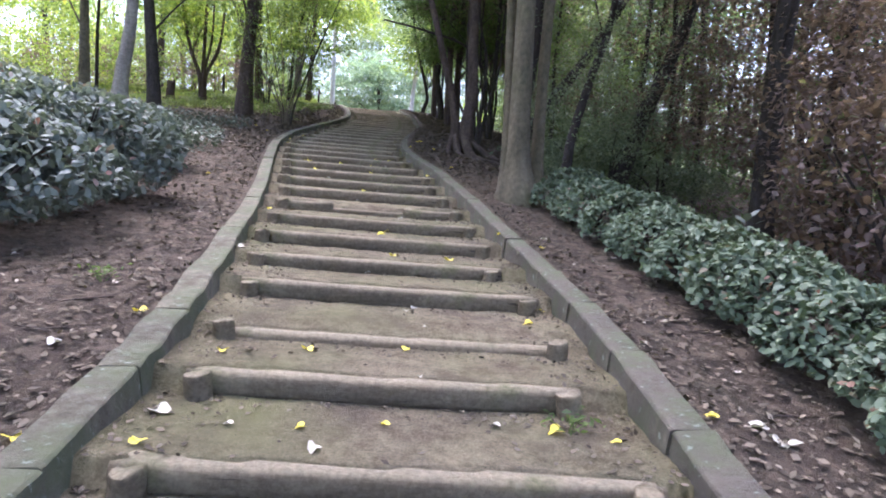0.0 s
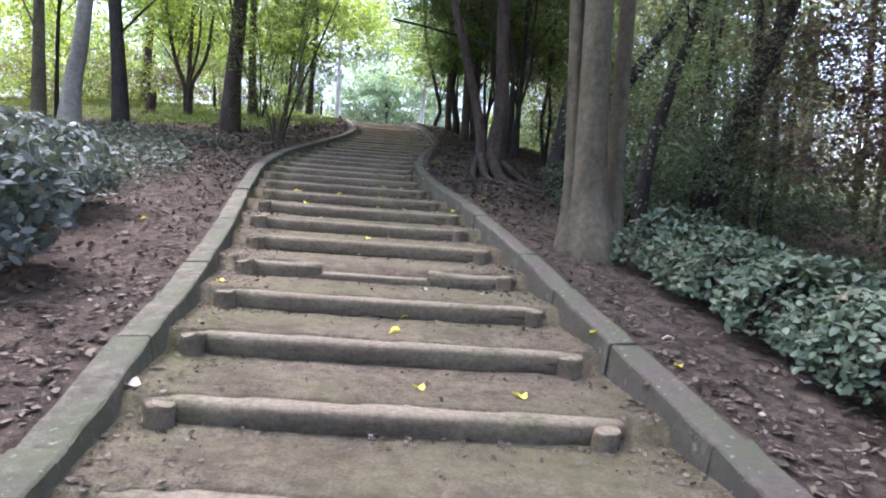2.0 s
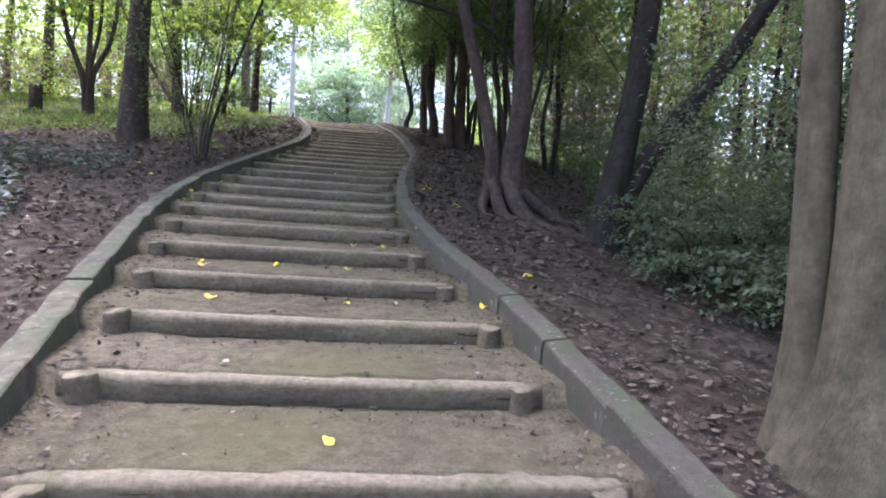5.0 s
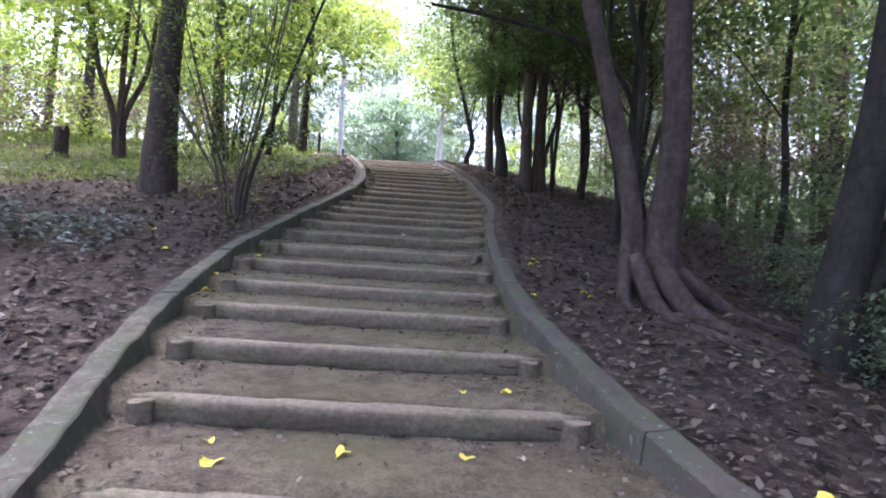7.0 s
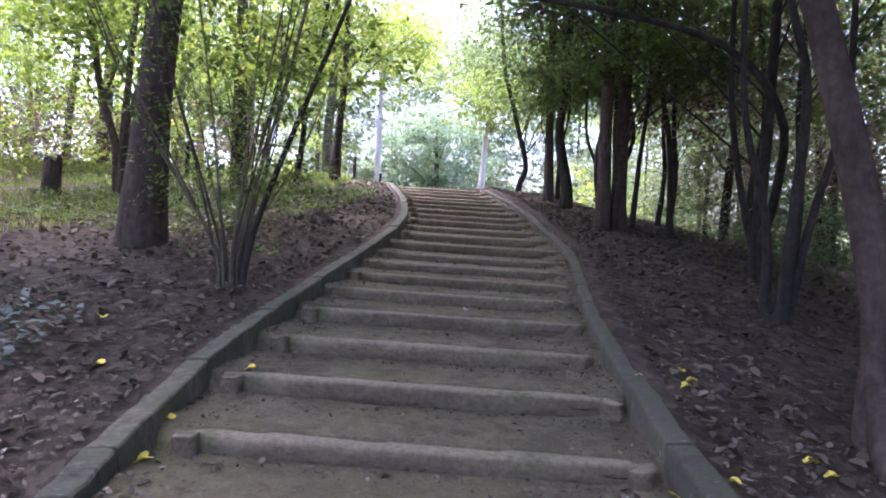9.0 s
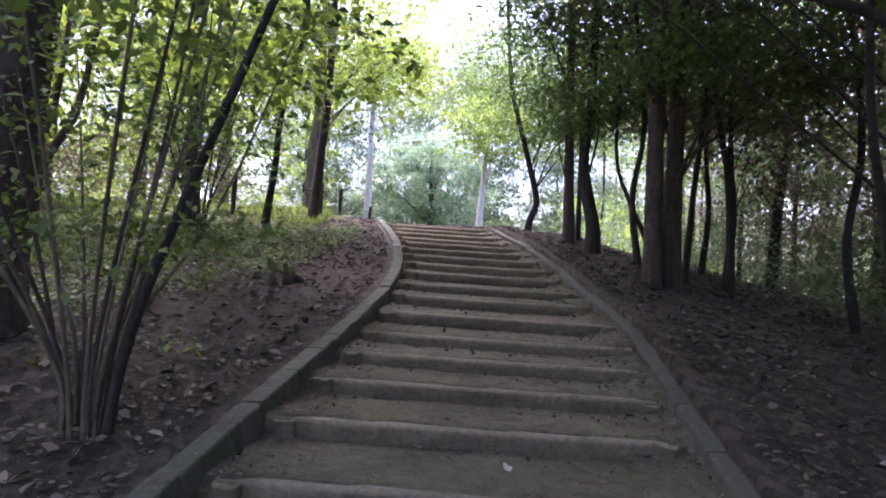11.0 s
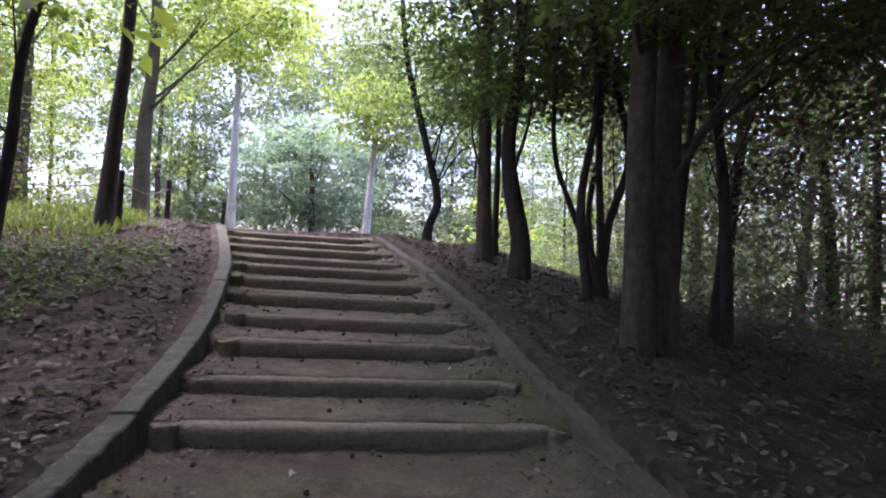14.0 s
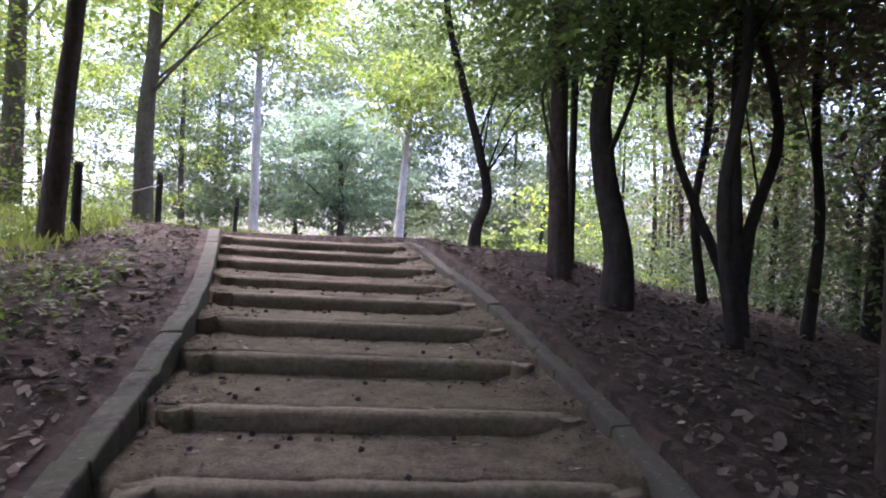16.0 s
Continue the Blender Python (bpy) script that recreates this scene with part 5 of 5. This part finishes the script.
def build_fallen_leaves():
    rg = np.random.default_rng(8)
    lower = [(-0.7, 3.04, 0.11), (0.59, 3.62, 0.09), (0.56, 2.48, 0.11), (-0.54, 5.69, 0.1), (-0.17, 3.17, 0.07), (-1.1, 2.87, 0.08), (-1.62, 3.05, 0.12), (-1.5, 1.96, 0.1), (-1.12, 2.08, 0.08),
             (0.73, 3.92, 0.07), (1.25, 2.46, 0.08), (-0.21, 2.43, 0.06), (-0.56, 2.33, 0.07), (0.81, 2.39, 0.06)]
    middle = [(-0.56, 5.26, 0.11), (-0.39, 4.7, 0.1), (0.08, 4.69, 0.11), (0.54, 5.23, 0.09), (0.88, 4.91, 0.07), (-1.74, 5.76, 0.08), (-1.98, 6.08, 0.08), (-2.75, 6.72, 0.08), (-1.0, 7.24, 0.08), (-2.14, 9.13, 0.11),
              (-1.92, 8.64, 0.1), (-1.67, 9.29, 0.1), (-1.17, 9.35, 0.08), (-1.18, 9.82, 0.07), (-0.96, 9.89, 0.08), (0.1, 9.04, 0.12), (-0.24, 8.68, 0.1), (-1.1, 8.65, 0.07)]
    upper = [(-3.05, 11.31, 0.09), (-2.23, 9.33, 0.08), (-0.51, 12.07, 0.09), (-0.2, 11.32, 0.08), (-3.57, 11.57, 0.09), (-3.01, 11.07, 0.1), (-3.97, 12.16, 0.1), (-2.91, 11.88, 0.08), (-0.52, 12.2, 0.08), (-0.57, 11.98, 0.08),
             (-0.24, 11.4, 0.1), (-0.85, 11.22, 0.09), (-0.66, 11.14, 0.07)]
    for x, y, size in ((1.44, 2.43, 0.12), (1.5, 2.34, 0.15), (0.29, 2.5, 0.06), (-0.46, 2.14, 0.09), (-1.78, 2.6, 0.1), (-1.18, 2.36, 0.15), (0.95, 5.25, 0.09), (-1.59, 4.45, 0.13), (-0.04, 6.05, 0.07), (0.85, 5.54, 0.06), (0.66, 4.68, 0.1),
                       (-0.81, 8.78, 0.08), (-0.65, 10.11, 0.09), (-0.94, 9.35, 0.06), (-1.8, 13.38, 0.08), (-0.8, 12.03, 0.05)):
        fallen_leaf(x, y, size, LEAF_PALE, "large curled pale leaf lying on the ground", "leaf", rg.random() * 6, left_x(y) < x < right_x(y))
    for x, y, s in lower + middle + upper:
        inside = left_x(y) < x < right_x(y)
        fallen_leaf(x, y, s, LEAF_YELLOW, "fallen bright yellow leaf lying on the ground", "leaf", rg.random() * 6, inside)
    for k in range(70):
        y = rg.uniform(1, 21) if k < 50 else rg.uniform(1, 8)
        x = rg.uniform(float(left_x(y)) - 1.6, float(right_x(y)) + 1.6)
        if min(abs(x - left_x(y)), abs(x - right_x(y))) < 0.25:
            continue
        fallen_leaf(x, y, rg.uniform(0.035, 0.08), LEAF_PALE, "curled pale dry leaf lying on the ground", "leaf", rg.random() * 6, left_x(y) < x < right_x(y))


def build_seed_cones():
    """Small dark cones fallen on the upper treads."""
    rg = np.random.default_rng(17)
    bm = bmesh.new()
    bmesh.ops.create_icosphere(bm, subdivisions=2, radius=0.013)
    for v in bm.verts:
        v.co *= 1 + 0.16 * rg.normal()
        v.co.z *= 0.85
    me = bpy.data.meshes.new("seed_cone")
    bm.to_mesh(me)
    bm.free()
    me.materials.append(BARK_DARK)
    first = tagged(new("seed_cone", me), "small round dark seed cone fallen on a tread", "seed cone", "fallen seed cones")
    for k in range(46):
        y = rg.uniform(14.8, 20.5)
        x = rg.uniform(float(left_x(y)) + 0.2, float(right_x(y)) - 0.2)
        m = pose(x, y, float(tread_z(np.array([x]), np.array([y]))[0]) + 0.008, 0, 0, rg.random() * 360)
        if k:
            copy_thing(first, m)
        else:
            first.matrix_basis = m


def build_fence_and_stumps():
    posts = [(-7.4, 19.3), (-6.14, 20.04), (-4.9, 20.9), (-5.1, 23.1), (-5.15, 26.6)]
    rg = np.random.default_rng(12)
    tops = []
    for x, y in posts:
        z = gz(x, y)
        p = empty("fence_post", x, y, z, "short dark wooden post of the rope fence", "fence post", "rope fence")
        lean = rg.normal() * 0.03
        v, f = tube([(0, 0, -0.2), (lean * 0.5, 0, 0.35), (lean, 0, 0.68)], [0.042, 0.04, 0.037], 9, 7, 0.06, int(abs(x) * 10))
        mesh_object("post", v, f, BARK_DARK, p, smooth=True)
        bm = bmesh.new()
        bmesh.ops.create_cone(bm, cap_ends=True, segments=10, radius1=0.045, radius2=0.03, depth=0.03)
        bm.transform(Matrix.Translation((lean, 0, 0.69)))
        part("cap", bm, BARK_DARK, p)
        tops.append((x + lean, y, z + 0.55))
    for a, b in zip(tops[:-1], tops[1:]):
        mid = tuple((p + q) / 2 - (0.1 if j == 2 else 0) for j, (p, q) in enumerate(zip(a, b)))
        v, f = tube([a, mid, b], [0.008, 0.008, 0.008], 6, 14, 0.03, 3)
        tagged(mesh_object("rope", v, f, ROPE, smooth=True), "slack brown rope strung between fence posts", "rope", "rope fence")
    for x, y, r, h in ((-7.8, 16.4, 0.11, 0.5), (-3.85, 15.95, 0.13, 0.14)):
        s = empty("tree_stump", x, y, gz(x, y), "old dark tree stump with a ragged top", "stump")
        v, f = tube([(0, 0, -0.15), (0, 0, 0.05), (0.02, 0, h * 0.6), (0.03, 0.02, h)], [r * 1.35, r * 1.1, r, r * 0.92], 14, 8, 0.16, int(h * 100))
        v[-14:, 2] += rg.normal(0, 0.04, 14)
        mesh_object("stump_wood", v, f, BARK_GREY if h < 0.3 else BARK_BROWN, s)
        for j in range(4):
            a = j * 1.6 + 0.4
            tv, tf = tube([(0, 0, 0.06), (r * 1.3 * math.cos(a), r * 1.3 * math.sin(a), 0.03), (r * 2.4 * math.cos(a), r * 2.4 * math.sin(a), -0.05)], [0.05, 0.04, 0.015], 6, 6, 0.1, j)
            mesh_object("root", tv, tf, BARK_BROWN, s)
    # small green weed on the stairs
    for x, y in ((0.62, 2.5), (-2.0, 3.35)):
        n = 40
        c = rg.normal(0, 1, (n, 3)) * np.array([0.06, 0.05, 0.02]) + np.array([0, 0, 0.06])
        v, f = leaf_quads(c, rg.normal(0, 1, (n, 3)) * np.array([1, 1, 0.5]), np.tile((0.1, 0, 1.0), (n, 1)) + rg.normal(0, 0.4, (n, 3)), rg.uniform(0.03, 0.06, n), 0.4)
        ins = left_x(y) < x < right_x(y)
        z = float(tread_z(np.array([x]), np.array([y]))[0]) if ins else gz(x, y)
        w = empty("weed", x, y, z, "small bright green weed growing from the earth", "weed")
        mesh_object("leaves", v, f, LEAF_MID, w)
        for j in range(5):
            tv, tf = tube([(0, 0, -0.02), tuple(c[j] * 0.6), tuple(c[j])], [0.003, 0.0025, 0.002], 4, 4, 0.02, j)
            mesh_object("stem", tv, tf, LEAF_MID, w)


build_ground()
build_path()
build_left_trees()
build_right_trees()
build_woods()
build_background()
build_hedges()
build_grass()
build_fence_and_stumps()
build_litter()
build_fallen_leaves()
build_seed_cones()
build_steps()
build_kerb(-1, kerb_meshes(KERB_STONE))
build_kerb(1, kerb_meshes(KERB_SOILED))
